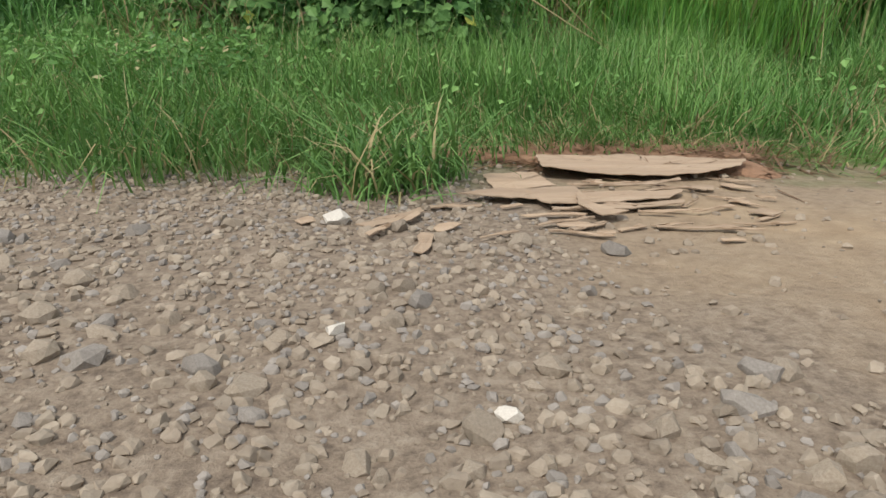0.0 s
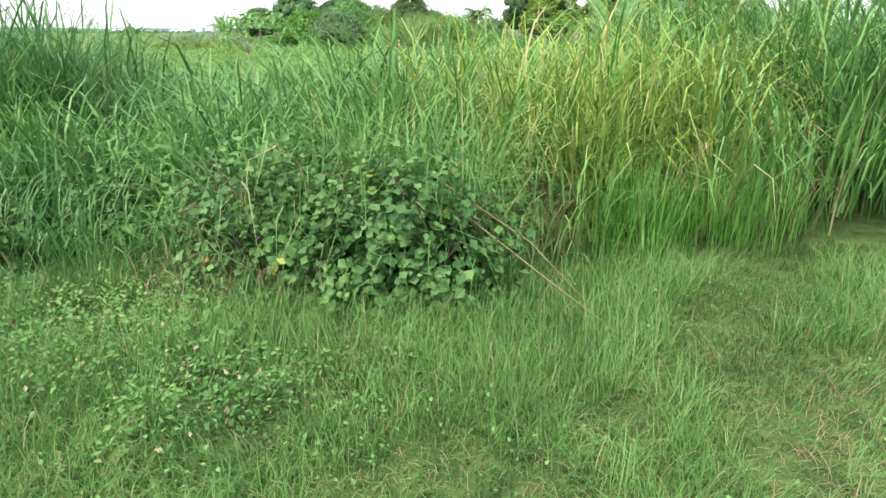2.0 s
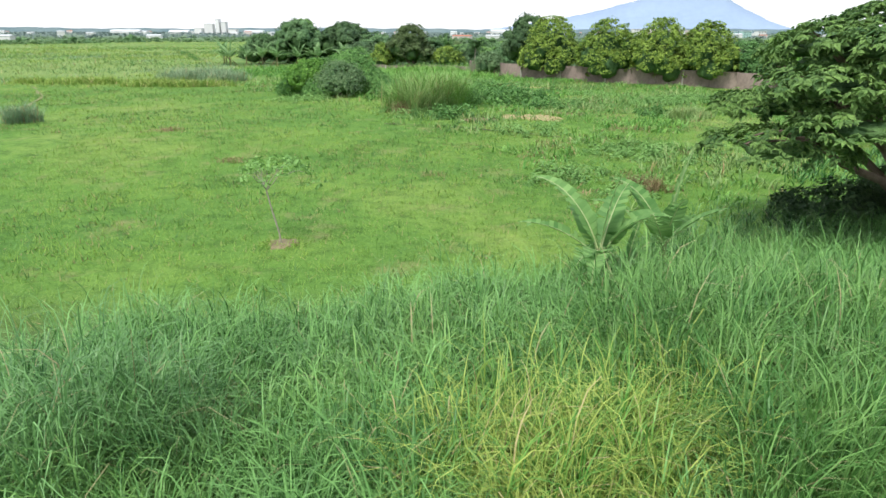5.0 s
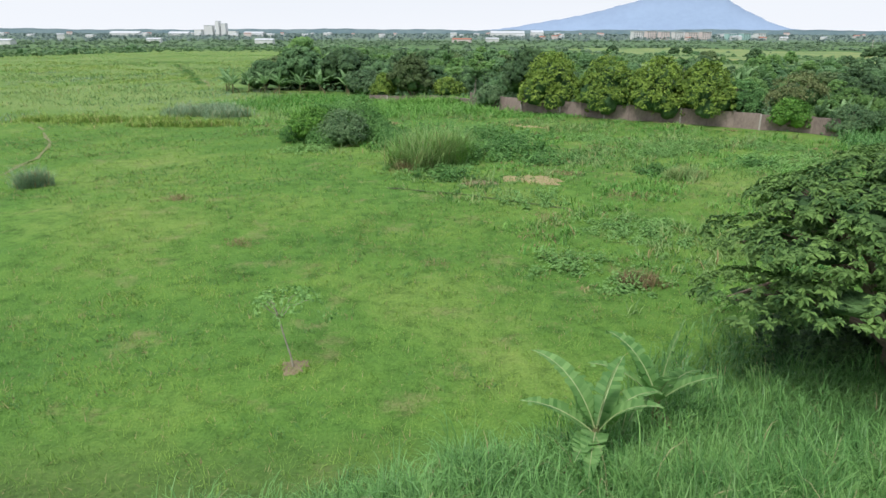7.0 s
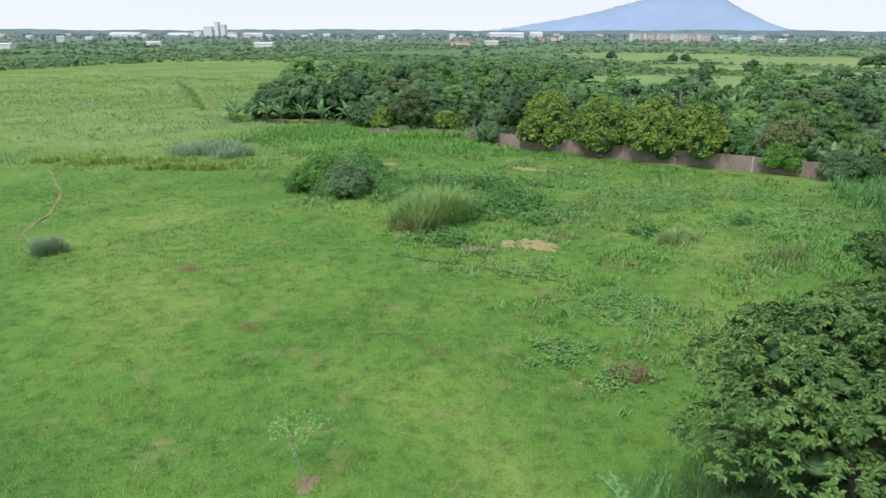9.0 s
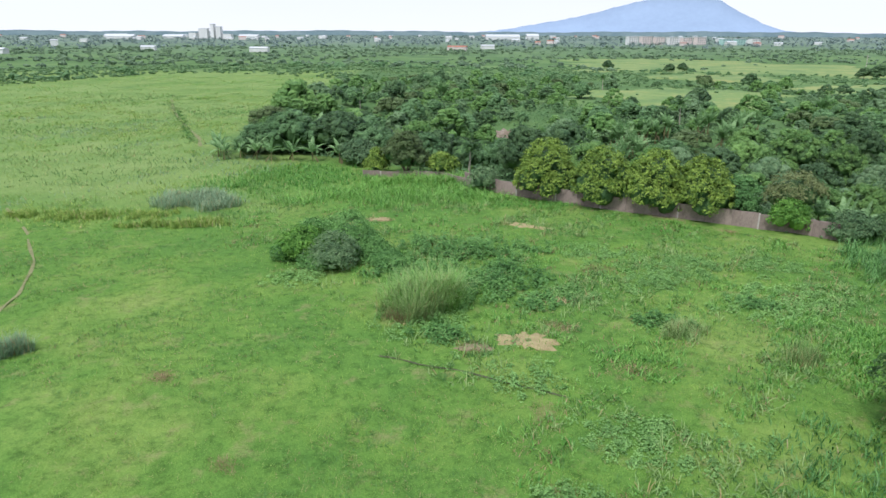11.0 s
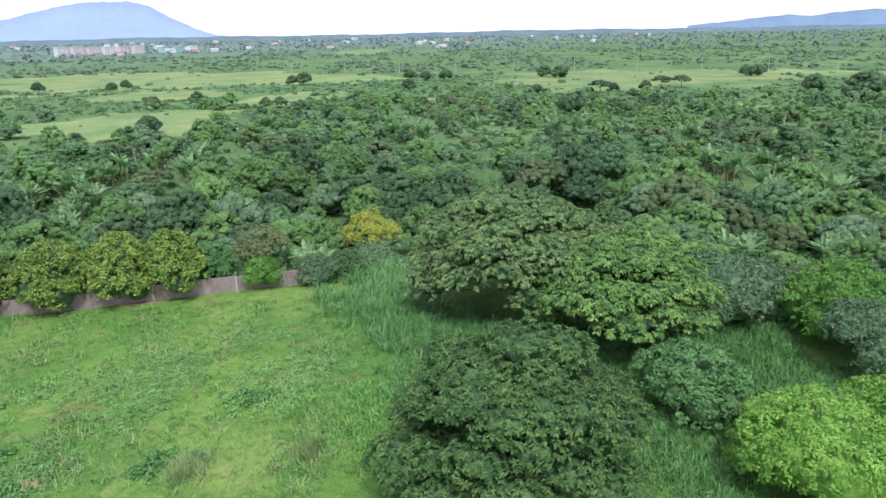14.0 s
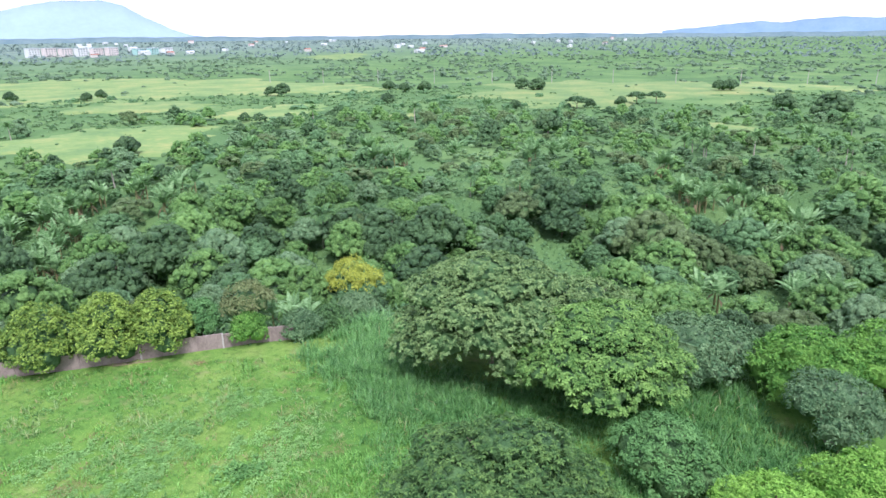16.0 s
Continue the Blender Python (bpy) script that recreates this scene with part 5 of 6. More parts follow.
for mt, n, x0, x1, y0, y1, hh, lim, sd, label in ((YELLOW, 5200, -140, -22, 84, 250, 0.9, 0.25, 46, "yellow-green rough grass in the far meadow"), (REED, 2600, -130, -22, 80, 190, 0.9, 0.45, 47, "grey-green rough grass in the far meadow"), (TUFT, 2400, -130, -20, 84, 260, 1.2, 0.3, 49, "pale tufts in the far meadow"), (FIELD_DARK, 2400, -130, -20, 84, 260, 1.0, 0.3, 43, "dark tufts in the far meadow"), (BRIGHT, 3000, -200, -45, 130, 350, 0.9, 0.1, 48, "fresh rough grass in the far meadow")):
    x, y = scatter(frng, n * 4, x0, x1, y0, y1)
    keep = (waves(x + 17 * sd, y, 0.07) + 0.6 * waves(x + 31, y + 5 * sd, 0.2) + 0.3 * waves(x, y, 0.7) > lim) & ((ravine_side(x, y) < -4) | (x < -48)) & (np.abs(x) < 0.85 * y)
    x, y = x[keep][:n], y[keep][:n]
    tuft_field("rough_grass", x, y, 5, 0.4 * hh, hh, 0.16, 1.6, mt, label, sd, 0.5, 1, lean=0.7)

# bare places and footpaths
for k, (name, mat, cx, cy, rx, ry, turn, label) in enumerate((("bare_patch", STRAW, 7.4, 52.1, 2.1, 1.5, 0, "patch of bare straw-covered earth in the meadow"), ("bare_patch", EARTH, 3.2, 51.1, 1.2, 0.7, 0, "patch of bare reddish earth"), ("bare_patch", EARTH, -5.6, 23.0, 0.62, 0.5, 0, "ring of bare earth round the young tree"),
        ("bare_patch", STRAW, 11.6, 84.9, 2.8, 1.0, -20, "strip of bare straw-coloured earth"), ("bare_patch", STRAW, -6.9, 87.8, 1.6, 0.8, -10, "strip of bare earth"), ("bare_patch", EARTH, 30.3, 89.0, 2.2, 0.5, -34, "strip of bare earth below the wall"), ("bare_patch", EARTH, 46.4, 68.1, 0.9, 0.9, 0, "small patch of bare red earth"),
        ("bare_patch", STRAW, 11.6, 60.4, 1.3, 0.8, 0, "small straw patch"))):
    patch_sheet(name, mat, label, "bare ground", cx, cy, rx, ry, turn, 70 + k, 0.05, rough=0.5)
    n = int(90 * max(rx, ry) + 40)
    t, r = frng.uniform(0, 2 * np.pi, n), frng.normal(0.95, 0.22, n)
    u, v = rx * r * np.cos(t), ry * r * np.sin(t)
    co, si = math.cos(radians(turn)), math.sin(radians(turn))
    tuft_field("rim_grass", cx + co * u - si * v, cy + si * u + co * v, 6, 0.1, 0.34, 0.04, 1.8, (FIELD, DRYGRASS, FIELD)[k % 3], "short grass closing in round the bare earth", 90 + k, 0.12, 1, lean=0.8)


def footpath(pts, w, mat, label):
    p = np.array(pts, float)
    t = np.linspace(0, len(p) - 1, 12 * (len(p) - 1) + 1)
    x, y = np.interp(t, range(len(p)), p[:, 0]), np.interp(t, range(len(p)), p[:, 1])
    x, y = x + 0.12 * np.sin(t * 3), y + 0.1 * np.sin(t * 4)
    d = np.stack([np.gradient(x), np.gradient(y)], 1)
    d /= np.linalg.norm(d, axis=1)[:, None]
    ww = w * (0.75 + 0.25 * np.sin(t * 9))
    l, r = (x - d[:, 1] * ww, y + d[:, 0] * ww), (x + d[:, 1] * ww, y - d[:, 0] * ww)
    v = np.concatenate([np.stack([*s, ground_z(*s) + 0.05], 1) for s in (l, r)])
    n = len(x)
    j = np.arange(n - 1)
    tagged(mesh_object("footpath", v, np.stack([j, j + n, j + n + 1, j + 1], 1), mat, smooth=True), label, "path", kind="structure")


footpath([(-58.1, 93.4), (-48.6, 82.0), (-41.7, 71.3), (-38.2, 62.5), (-36.9, 55.7), (-44.7, 48.9)], 0.2, PATH, "narrow trodden earth path through the meadow")
footpath([(-90.6, 239.4), (-80.1, 212.6), (-66.7, 182.0), (-51.4, 151.4), (-47.6, 140.9)], 0.45, PATH, "narrow path through the far meadow")
footpath([(-4.0, 50.1), (-1.0, 48.7), (2.4, 47.5), (6.0, 45.7), (9.3, 44.4)], 0.1, DITCH, "narrow dark ditch across the meadow")

# dark grass added where a shadow streak crosses the far meadow
lt = frng.uniform(0, 1, 420) ** 0.7
tuft_field("dark_hedge", -89 + 39 * lt + frng.normal(0, 0.5, 420) + 0.8 * np.sin(lt * 5), 231 - 85 * lt + frng.normal(0, 0.7, 420), 4, 0.3, 0.7, 0.1, 1.4, FIELD_DARK, "line of dark grass standing in for a shadow streak in the far meadow", 72, 0.3, 2)

# ---- trees and bananas of the ravine ----
RAVINE = [("broadleaf_tree", "rounded green tree in the ravine wood", RAVINE_A), ("broadleaf_tree", "leafy mid-green tree in the ravine wood", RAVINE_B), ("broadleaf_tree", "dark green tree in the ravine wood", RAVINE_C), ("broadleaf_tree", "pale green tree in the ravine wood", RAVINE_D), ("broadleaf_tree", "spreading green tree in the ravine wood", RAVINE_E), ("broadleaf_tree", "vine-covered green tree in the ravine wood", RAVINE_B)]
vrng = np.random.default_rng(77)
SHAPES = [(5.2, 8.2, 0.6), (4.8, 7.6, 0.4), (5.4, 9.6, 0.6), (4.4, 7.6, 1.0), (6.4, 7.6, 1.2), (5.8, 9.0, -0.5)]
protos = [make_tree(nm, 60 + 9 * k, 150 - 6 * k, lb, "tree", "ravine trees", 200 + k, *SHAPES[k], 8, 130, 9, 0.42, 0.55, mt, limbs=2, trunk=0.2, up=0.6, fuzz=0.35, boughs=150, bough=0.7) for k, (nm, lb, mt) in enumerate(RAVINE)]
lights = []
for k in range(6):
    lrng = np.random.default_rng(260 + k)
    skin = crown_lobes(lrng, SHAPES[k][0], SHAPES[k][2], SHAPES[k][1], 6)
    places, out = skin_points(lrng, skin, 62)
    lights.append(joined(domes(lrng, places, 1.05 * lrng.uniform(0.5, 1.5, (len(places), 1)) * np.array([[1, 1, 0.75]]), 0.3, True), leaves(lrng, places + out * 1.0, out + lrng.normal(0, 0.4, out.shape) + np.array([0, 0, 0.4]), 0.7, 0.6)))
bproto = banana_plant(150, 120, "banana plant with grey-green arching leaves in the ravine", 300, 2.6, 9, 2.8, "ravine bananas", dry=1, light_parts=True)
pproto = palm_tree(215, 95, "coconut palm rising from the ravine wood", 301, 6.5, 16, 3.6, "ravine palms")
spots = []
tries = 0
while len(spots) < 1250 and tries < 40000:
    tries += 1
    b, d = radians(vrng.uniform(-14, 88)), 78 + 300 * vrng.random() ** 0.9
    x, y = d * math.sin(b), d * math.cos(b)
    side = float(ravine_side(x, y))
    if side < 5 or x < -42 or (-20 < x < 12 and side < 24) or (x > 60 and d < 96) or (36 < x < 84 and side < 15):
        continue
    if abs(x - 24 + 0.1 * (214 - y)) < 5.5 and 166 < y < 226 or in_far_field(np.array([x]), np.array([y]), 1.0)[0]:
        continue
    if any((x - u) ** 2 + (y - v) ** 2 < 17 for u, v, _ in spots):
        continue
    spots.append((x, y, side))
spots.sort(key=lambda s: math.hypot(s[0], s[1]))


def part_arrays(ob, m):
    me = ob.data
    v = np.empty(len(me.vertices) * 3)
    me.vertices.foreach_get("co", v)
    q = np.array(m)
    f = np.empty(len(me.loops), np.int32)
    me.loops.foreach_get("vertex_index", f)
    return v.reshape(-1, 3) @ q[:3, :3].T + q[:3, 3], f.reshape(-1, 4)


def turned(pair, m):
    q = np.array(m)
    return pair[0] @ q[:3, :3].T + q[:3, 3], pair[1]


GROVES = [(47, 182, 11), (59, 189, 11), (46, 168, 9), (79, 183, 8), (36, 158, 7), (148, 169, 6), (161, 161, 7), (184, 143, 6), (193, 137, 6), (173, 78, 7), (184, 68, 8), (164, 60, 9), (173, 52, 6), (193, 94, 6), (148, 81, 5), (135, 41, 5)]
singles, groves, rest = 0, 0, {}
for x, y, side in spots:
    z, turn = float(ground_z(x, y)), vrng.uniform(0, 360)
    grove = any(((x - u) / r) ** 2 + ((y - v) / r) ** 2 < 1 for u, v, r in GROVES)
    if grove or float(waves(x, y, 0.1)) > 0.8:
        for _ in range(4):
            ox, oy = x + vrng.uniform(-2.2, 2.2), y + vrng.uniform(-2.2, 2.2)
            m = pose(ox, oy, float(ground_z(ox, oy)), 0, 0, vrng.uniform(0, 360)) @ Matrix.Scale(vrng.uniform(1.25, 1.8), 4)
            if math.hypot(x, y) < 230 and groves < 260:
                copy_thing(bproto, m)
                groves += 1
            else:
                rest.setdefault("banana", []).append(part_arrays(bproto.children[1], m))
        continue
    if vrng.random() < (0.4 if 215 < x < 255 and 50 < y < 115 else 0.015) and side > 60:
        copy_thing(pproto, pose(x, y, z, 0, 0, turn) @ Matrix.Scale(vrng.uniform(0.8, 1.2), 4))
        continue
    s, kind = (0.5 + 0.95 * vrng.random() ** 1.6) * (0.6 + 0.4 * float(step(8, 45, side)) - 0.45 * float(step(75, 128, side))), int(vrng.choice(6, p=(0.20, 0.22, 0.16, 0.13, 0.11, 0.18)))
    m = pose(x, y, z - 0.3, 0, 0, turn) @ Matrix.Diagonal((s, s, s * vrng.uniform(0.85, 1.25), 1))
    if singles < 300:
        copy_thing(protos[kind], m)
        singles += 1
    else:
        rest.setdefault(kind, []).append(turned(lights[kind], m))
for kind, pairs in rest.items():
    stuff("ravine_woods", joined(*pairs), BANANA if kind == "banana" else RAVINE[kind][2], "far bananas joined in the ravine wood" if kind == "banana" else "far trees of the ravine wood with mixed green crowns", "woods")
# single dark trees standing out on the far plain
dproto = make_tree("field_tree", 100, 260, "dark rounded tree standing in the far fields", "tree", "far field trees", 350, 4.6, 7.0, 0.6, 6, 20, 6, 0.7, 0.6, FARTREE, limbs=2, trunk=0.25, boughs=110, bough=0.75)
for x, y, k in ((136, 542, 1.0), (170, 498, 0.9), (186, 517, 0.9), (270, 431, 1.0), (276, 425, 1.3), (358, 403, 1.1), (350, 378, 1.0), (360, 366, 1.2), (282, 321, 1.0), (244, 176, 1.3), (307, 242, 0.8), (426, 326, 1.3), (422, 309, 1.4), (342, 215, 0.7), (499, 204, 1.2), (506, 199, 1.3), (368, 97, 2.0), (389, 126, 1.4), (363, 207, 0.8)):
    copy_thing(dproto, pose(x, y, float(ground_z(x, y)), 0, 0, 7 * x) @ Matrix.Diagonal((k, k, k * 0.95, 1)))
for x, y in ((333, 218), (374, 203), (385, 196)):
    make_tree("field_tree", x, y, "flat-topped spreading tree standing in the far fields", "tree", "far field trees", int(x), 6.0, 6.5, 3.5, 8, 60, 6, 0.7, 0.6, RAVINE_C, limbs=4, trunk=0.25, flat=0.35, boughs=70, bough=0.8)
# undergrowth that closes the ravine's slopes
ux, uy = scatter(vrng, 90000, -40, 260, 10, 260)
side = ravine_side(ux, uy)
keep = (side > 2) & (side < 150) & (((ux - 24) / 6) ** 2 + ((uy - 212) / 13) ** 2 > 1)
ux, uy = ux[keep], uy[keep]
n = len(ux)
stuff("undergrowth", leaves(vrng, on_ground(ux, uy) + np.stack([0 * ux, 0 * ux, vrng.uniform(0.1, 1.8, n) * (0.6 + 0.6 * np.abs(waves(ux, uy, 0.4)))], 1), np.stack([vrng.normal(0, 0.5, n), vrng.normal(-0.2, 0.5, n), 0.9 + 0 * ux], 1), vrng.uniform(0.35, 0.95, n), 0.7), RAVINE_A, "leafy undergrowth and vines on the ravine slopes", "undergrowth")
patch_sheet("stream", STREAMBED, "brown stony stream bed showing between the ravine trees", "stream", 24, 214, 3.6, 9, 14, 90, 0.5, rough=0.7)

# ---- young tree in the meadow ----
make_tree("sapling", -5.6, 22.9, "thin young tree with sparse pale leaves in the meadow", "tree", "", 400, 1.5, 3.2, 2.1, 6, 46, 9, 0.17, 0.2, LOWWEED, PALE_BARK, 9, 0.03, 2.0, lean=-0.45, core=0.0)

# ---- roadside verge and bank ----
grng = np.random.default_rng(51)


def verge_edge(x):
    return 1.66 + 0.10 * np.sin(x * 2.1 + 0.4) + 0.06 * np.sin(x * 6.3) + 0.26 * np.exp(-((x - 0.78) / 0.36) ** 2) - 0.24 * np.exp(-((x - 0.13) / 0.13) ** 2)


n = 100000
x, y = grng.uniform(-4.6, 5.0, n), 1.3 + 4.8 * grng.random(n) ** 1.1
keep = (y > verge_edge(x) + grng.normal(0, 0.05, n)) & (np.abs(x - 0.25) < 0.8 * y + 0.5)
dry = np.exp(-((x - 2.2) / 0.9) ** 2 - ((y - 3.0) / 0.7) ** 2)
keep &= grng.random(n) > 0.35 * dry
x, y = x[keep], y[keep]
n = len(x)
tuftiness = np.clip(0.75 + 0.5 * waves(x, y, 3.1) + 0.35 * waves(x, y, 8.3), 0.3, 1.5)
lush = (0.7 + 0.4 * step(0.6, -0.4, x)) * tuftiness * (0.85 + 0.35 * step(2.0, 3.6, y))
flow = 1.6 * waves(x, y, 1.4) - 1.3
stuff("verge_grass", blades(grng, on_ground(x, y, -0.01), grng.uniform(0.12, 0.34, n) * lush, grng.uniform(0.0025, 0.006, n), grng.uniform(0.6, 2.7, n), 3, az=flow + grng.normal(0, 1.0, n), lean=0.35, stiff=1.3), GRASS, "lush green roadside grass bending over the edge", "grass")
x, y = ring(grng, 420, 0.13, 1.62, 0.14, 0.16)
n = len(x)
stuff("verge_grass", blades(grng, on_ground(x, y, -0.01), grng.uniform(0.12, 0.3, n), grng.uniform(0.004, 0.008, n), grng.uniform(0.8, 2.8, n), 4, lean=0.35, stiff=1.3), GRASS, "tuft of grass spilling onto the gravel", "grass")
n = 40000
x, y = grng.uniform(-3.6, 4.2, n), grng.uniform(2.3, 5.2, n)
keep = (waves(x, y, 1.3) + 0.5 * waves(x, y, 3.3) > -0.35) & ~((np.abs(x - 2.6) < 0.9) & (y < 3.9))
x, y = x[keep], y[keep]
n = len(x)
stuff("fresh_grass", blades(grng, on_ground(x, y, -0.01), grng.uniform(0.14, 0.42, n) * (0.7 + 0.5 * step(2.6, 3.6, y)), grng.uniform(0.0025, 0.005, n), grng.uniform(0.3, 2.0, n), 3, lean=0.3, stiff=1.6), VERGE, "taller fresh green grass before the bank", "grass")
n = 6000
x, y = grng.uniform(-3.6, 4.0, n), grng.uniform(1.8, 5.2, n)
keep = (waves(x, y, 1.9) + 0.6 * waves(x + 7, y, 5.1) > 0.15) & (y > verge_edge(x) + 0.15) & (np.abs(x - 0.25) < 0.8 * y) & (grng.random(n) < 0.3 + 0.7 * step(0.8, -0.8, x))
x, y = x[keep], y[keep]
n = len(x)
stuff("verge_weeds", leaves(grng, on_ground(x, y) + np.stack([0 * x, 0 * x, grng.uniform(0.03, 0.26, n)], 1), np.stack([grng.normal(0, 0.5, n), grng.normal(-0.2, 0.5, n), 1 + 0 * x], 1), grng.uniform(0.014, 0.036, n), 0.7), LOWWEED, "small broad-leaved weeds among the roadside grass", "weeds")
x, y = ring(grng, 420, -2.1, 3.7, 1.6, 1.0)
x2, y2 = ring(grng, 90, -0.9, 3.2, 0.6, 0.5)
x, y = np.concatenate([x, x2]), np.concatenate([y, y2])
q = grng.normal(size=(len(x), 9, 3)) * np.array([0.07, 0.07, 0.05])
at = (on_ground(x, y)[:, None] + q + np.array([0, 0, 0.2]) * grng.uniform(0.5, 1.3, (len(x), 1, 1))).reshape(-1, 3)
stuff("verge_weeds", leaves(grng, at, grng.normal(0, 0.45, at.shape) + np.array([0, -0.2, 1.0]), grng.uniform(0.02, 0.05, len(at)), 0.6), VERGE, "patches of small-leaved weeds in the roadside grass", "weeds")
n = 14000
x, y = grng.uniform(-4, 6, n), 1.5 + 3.5 * grng.random(n)
keep = (y > verge_edge(x) + 0.02) & (grng.random(n) < 0.2 + 1.2 * np.exp(-((x - 2.3) / 1.0) ** 2 - ((y - 3.0) / 0.9) ** 2) + 0.6 * np.exp(-((x - 0.8) / 0.5) ** 2 - ((y - 2.1) / 0.3) ** 2))
x, y = x[keep], y[keep]
n = len(x)
stuff("dry_stalks", blades(grng, on_ground(x, y, -0.01), grng.uniform(0.08, 0.22, n), grng.uniform(0.003, 0.006, n), grng.uniform(0.8, 2.4, n), 4, lean=0.9), DRYGRASS, "dry brown grass stalks along the verge", "grass")


patch_sheet("bare_patch", REDSOIL, "rust-brown crumbled litter and soil behind the boards", "bare ground", 0.70, 1.90, 0.42, 0.20, 0, 95, 0.012, rough=0.5)
n = 2400
x, y = grng.normal(0.72, 0.22, n), grng.normal(1.91, 0.10, n)
stuff("leaf_litter", blades(grng, on_ground(x, y, 0.004), grng.uniform(0.05, 0.16, n), grng.uniform(0.003, 0.008, n), grng.uniform(1.3, 1.65, n), 2, lean=0.05, stiff=0.0), LITTER, "brown dry litter heaped behind the boards", "litter")


n = 9000
x, y = grng.uniform(-16, 18, n), grng.uniform(1.5, 6.4, n)
keep = (np.abs(x - 0.25) > 0.74 * y + 0.4) & (y > verge_edge(x))
x, y = x[keep], y[keep]
n = len(x)
stuff("verge_grass", blades(grng, on_ground(x, y, -0.01), grng.uniform(0.2, 0.55, n), grng.uniform(0.012, 0.024, n), grng.uniform(0.6, 2.4, n), 2, lean=0.35), GRASS, "roadside grass running on along the road", "grass")


def bank_top(x):
    return np.interp(x, (-16, -10, -7.3, -6.6, -5.8, -3.3, -0.9, 2.7, 6, 11, 18, 24), (6.4, 8.2, 10.2, 11.8, 13.2, 13.8, 15.2, 16.4, 18.4, 20.6, 22.0, 22.0)) + 0.35 * np.sin(x * 1.7) + 0.25 * np.sin(x * 4.1) - 0.5


def tall_stand(name, x, y, h0, h1, width, bend, mat, label, seed, seg=4, lean=0.12, per=12, radius=0.15, stiff=1.5, rise=0.62):
    """Tussocks of leafy stems: each blade leaves its stem at its own height, rises and arches outward."""
    rng = np.random.default_rng(seed)
    n = len(x)
    ox, oy = rng.normal(0, radius, n * per), rng.normal(0, radius, n * per)
    k = np.repeat(rng.uniform(0.6, 1.15, n) * (1 - 0.28 * np.exp(-(((x + 2.6) / 1.3) ** 2))), per)
    az = np.arctan2(oy, ox) + rng.normal(0, 0.8, n * per)
    tall = rng.uniform(h0, h1, n * per) * k
    joint = tall * rise * rng.uniform(0, 1, n * per)
    foot = on_ground(np.repeat(x, per) + ox, np.repeat(y, per) + oy, -0.03) + np.stack([0.1 * joint * np.cos(az), 0.1 * joint * np.sin(az), joint], 1)
    return stuff(name, blades(rng, foot, (tall - joint) * 0.85 + 0.12 * tall, width * rng.uniform(0.6, 1.3, n * per), rng.uniform(0.5, 1.15, n * per) * bend, seg, az=az, lean=lean, stiff=stiff), mat, label, "grass")


n = 16500
x, y = grng.uniform(-15, 22, n), 5.6 + 17 * grng.random(n)
keep = (y < bank_top(x)) & ~((np.abs(x - 2.2) < 2.0) & (np.abs(y - 8.0) < 1.5)) & (y > 6.2 + 0.9 * step(3.2, 5.0, x) + 0.4 * np.sin(x))
keep &= (np.abs(x) < 0.78 * y + 1.0) | (grng.random(n) < 0.45)
x, y = x[keep], y[keep]
hi = (x + 0.5 * waves(x, y, 0.9) > 3.2) & (y < 14)
pale = waves(x, y, 0.55) + 0.5 * waves(x, y, 1.6) > 0.2
tall_stand("tall_grass", x[hi], y[hi], 2.2, 3.2, 0.026, 2.5, TALLPALE, "very tall dense green grass on the bank", 60)
tall_stand("tall_grass", x[~hi & ~pale], y[~hi & ~pale], 1.4, 2.5, 0.026, 2.8, TALL, "dense tall green grass with drooping blades on the bank", 61)
tall_stand("tall_grass", x[~hi & pale], y[~hi & pale], 1.3, 2.4, 0.025, 2.8, TALLPALE, "lighter green tall grass on the bank", 59)
bx, by = scatter(grng, 5200, -12, 16, 11.5, 24)
rim = by - bank_top(bx) + 1.2 * waves(bx, by, 0.6)
low = (rim > -1.0) & (rim < 1.8)
tall_stand("rank_grass", bx[low], by[low], 0.4, 1.0, 0.026, 2.4, TALL, "rank green grass where the bank runs into the meadow", 52, seg=3, per=8)
tall_stand("yellowing_grass", *ring(grng, 270, 2.2, 8.1, 2.4, 1.6), 1.5, 2.7, 0.022, 2.7, YELLOW, "stand of tall yellowing grass on the bank", 62)
tall_stand("fresh_tussock", *ring(grng, 170, 2.2, 8.3, 2.3, 1.6), 1.5, 2.6, 0.022, 2.7, BRIGHT, "fresh green grass among the yellowing stand", 58)
tall_stand("upright_grass", *ring(grng, 32, 1.95, 5.75, 0.5, 0.34), 0.6, 1.15, 0.009, 0.9, BRIGHT, "clump of upright bright green grass", 63, per=20, radius=0.07)
tall_stand("upright_grass", *ring(grng, 28, 3.2, 6.1, 0.5, 0.34), 0.6, 1.15, 0.009, 1.0, BRIGHT, "clump of upright bright green grass", 64, per=20, radius=0.07)
tall_stand("dark_tussock", *ring(grng, 190, -5.0, 8.3, 1.5, 1.1), 2.0, 3.2, 0.024, 2.9, TALLDARK, "large dark green tussock of arching grass", 65, per=14)
tall_stand("grey_tussock", *ring(grng, 80, -3.7, 5.9, 1.0, 0.8), 0.8, 1.6, 0.02, 2.8, TALLDARK, "dark green tussock of arching grass", 66)
tall_stand("arching_grass", *ring(grng, 120, -0.3, 5.35, 1.3, 0.4), 1.2, 2.0, 0.014, 3.0, VERGE, "arching grass growing through the vines", 67)
tall_stand("arching_grass", *ring(grng, 26, -0.4, 4.8, 1.0, 0.3), 0.9, 1.6, 0.014, 3.0, TALL, "arching grass blades hanging over the vines", 69, per=9)
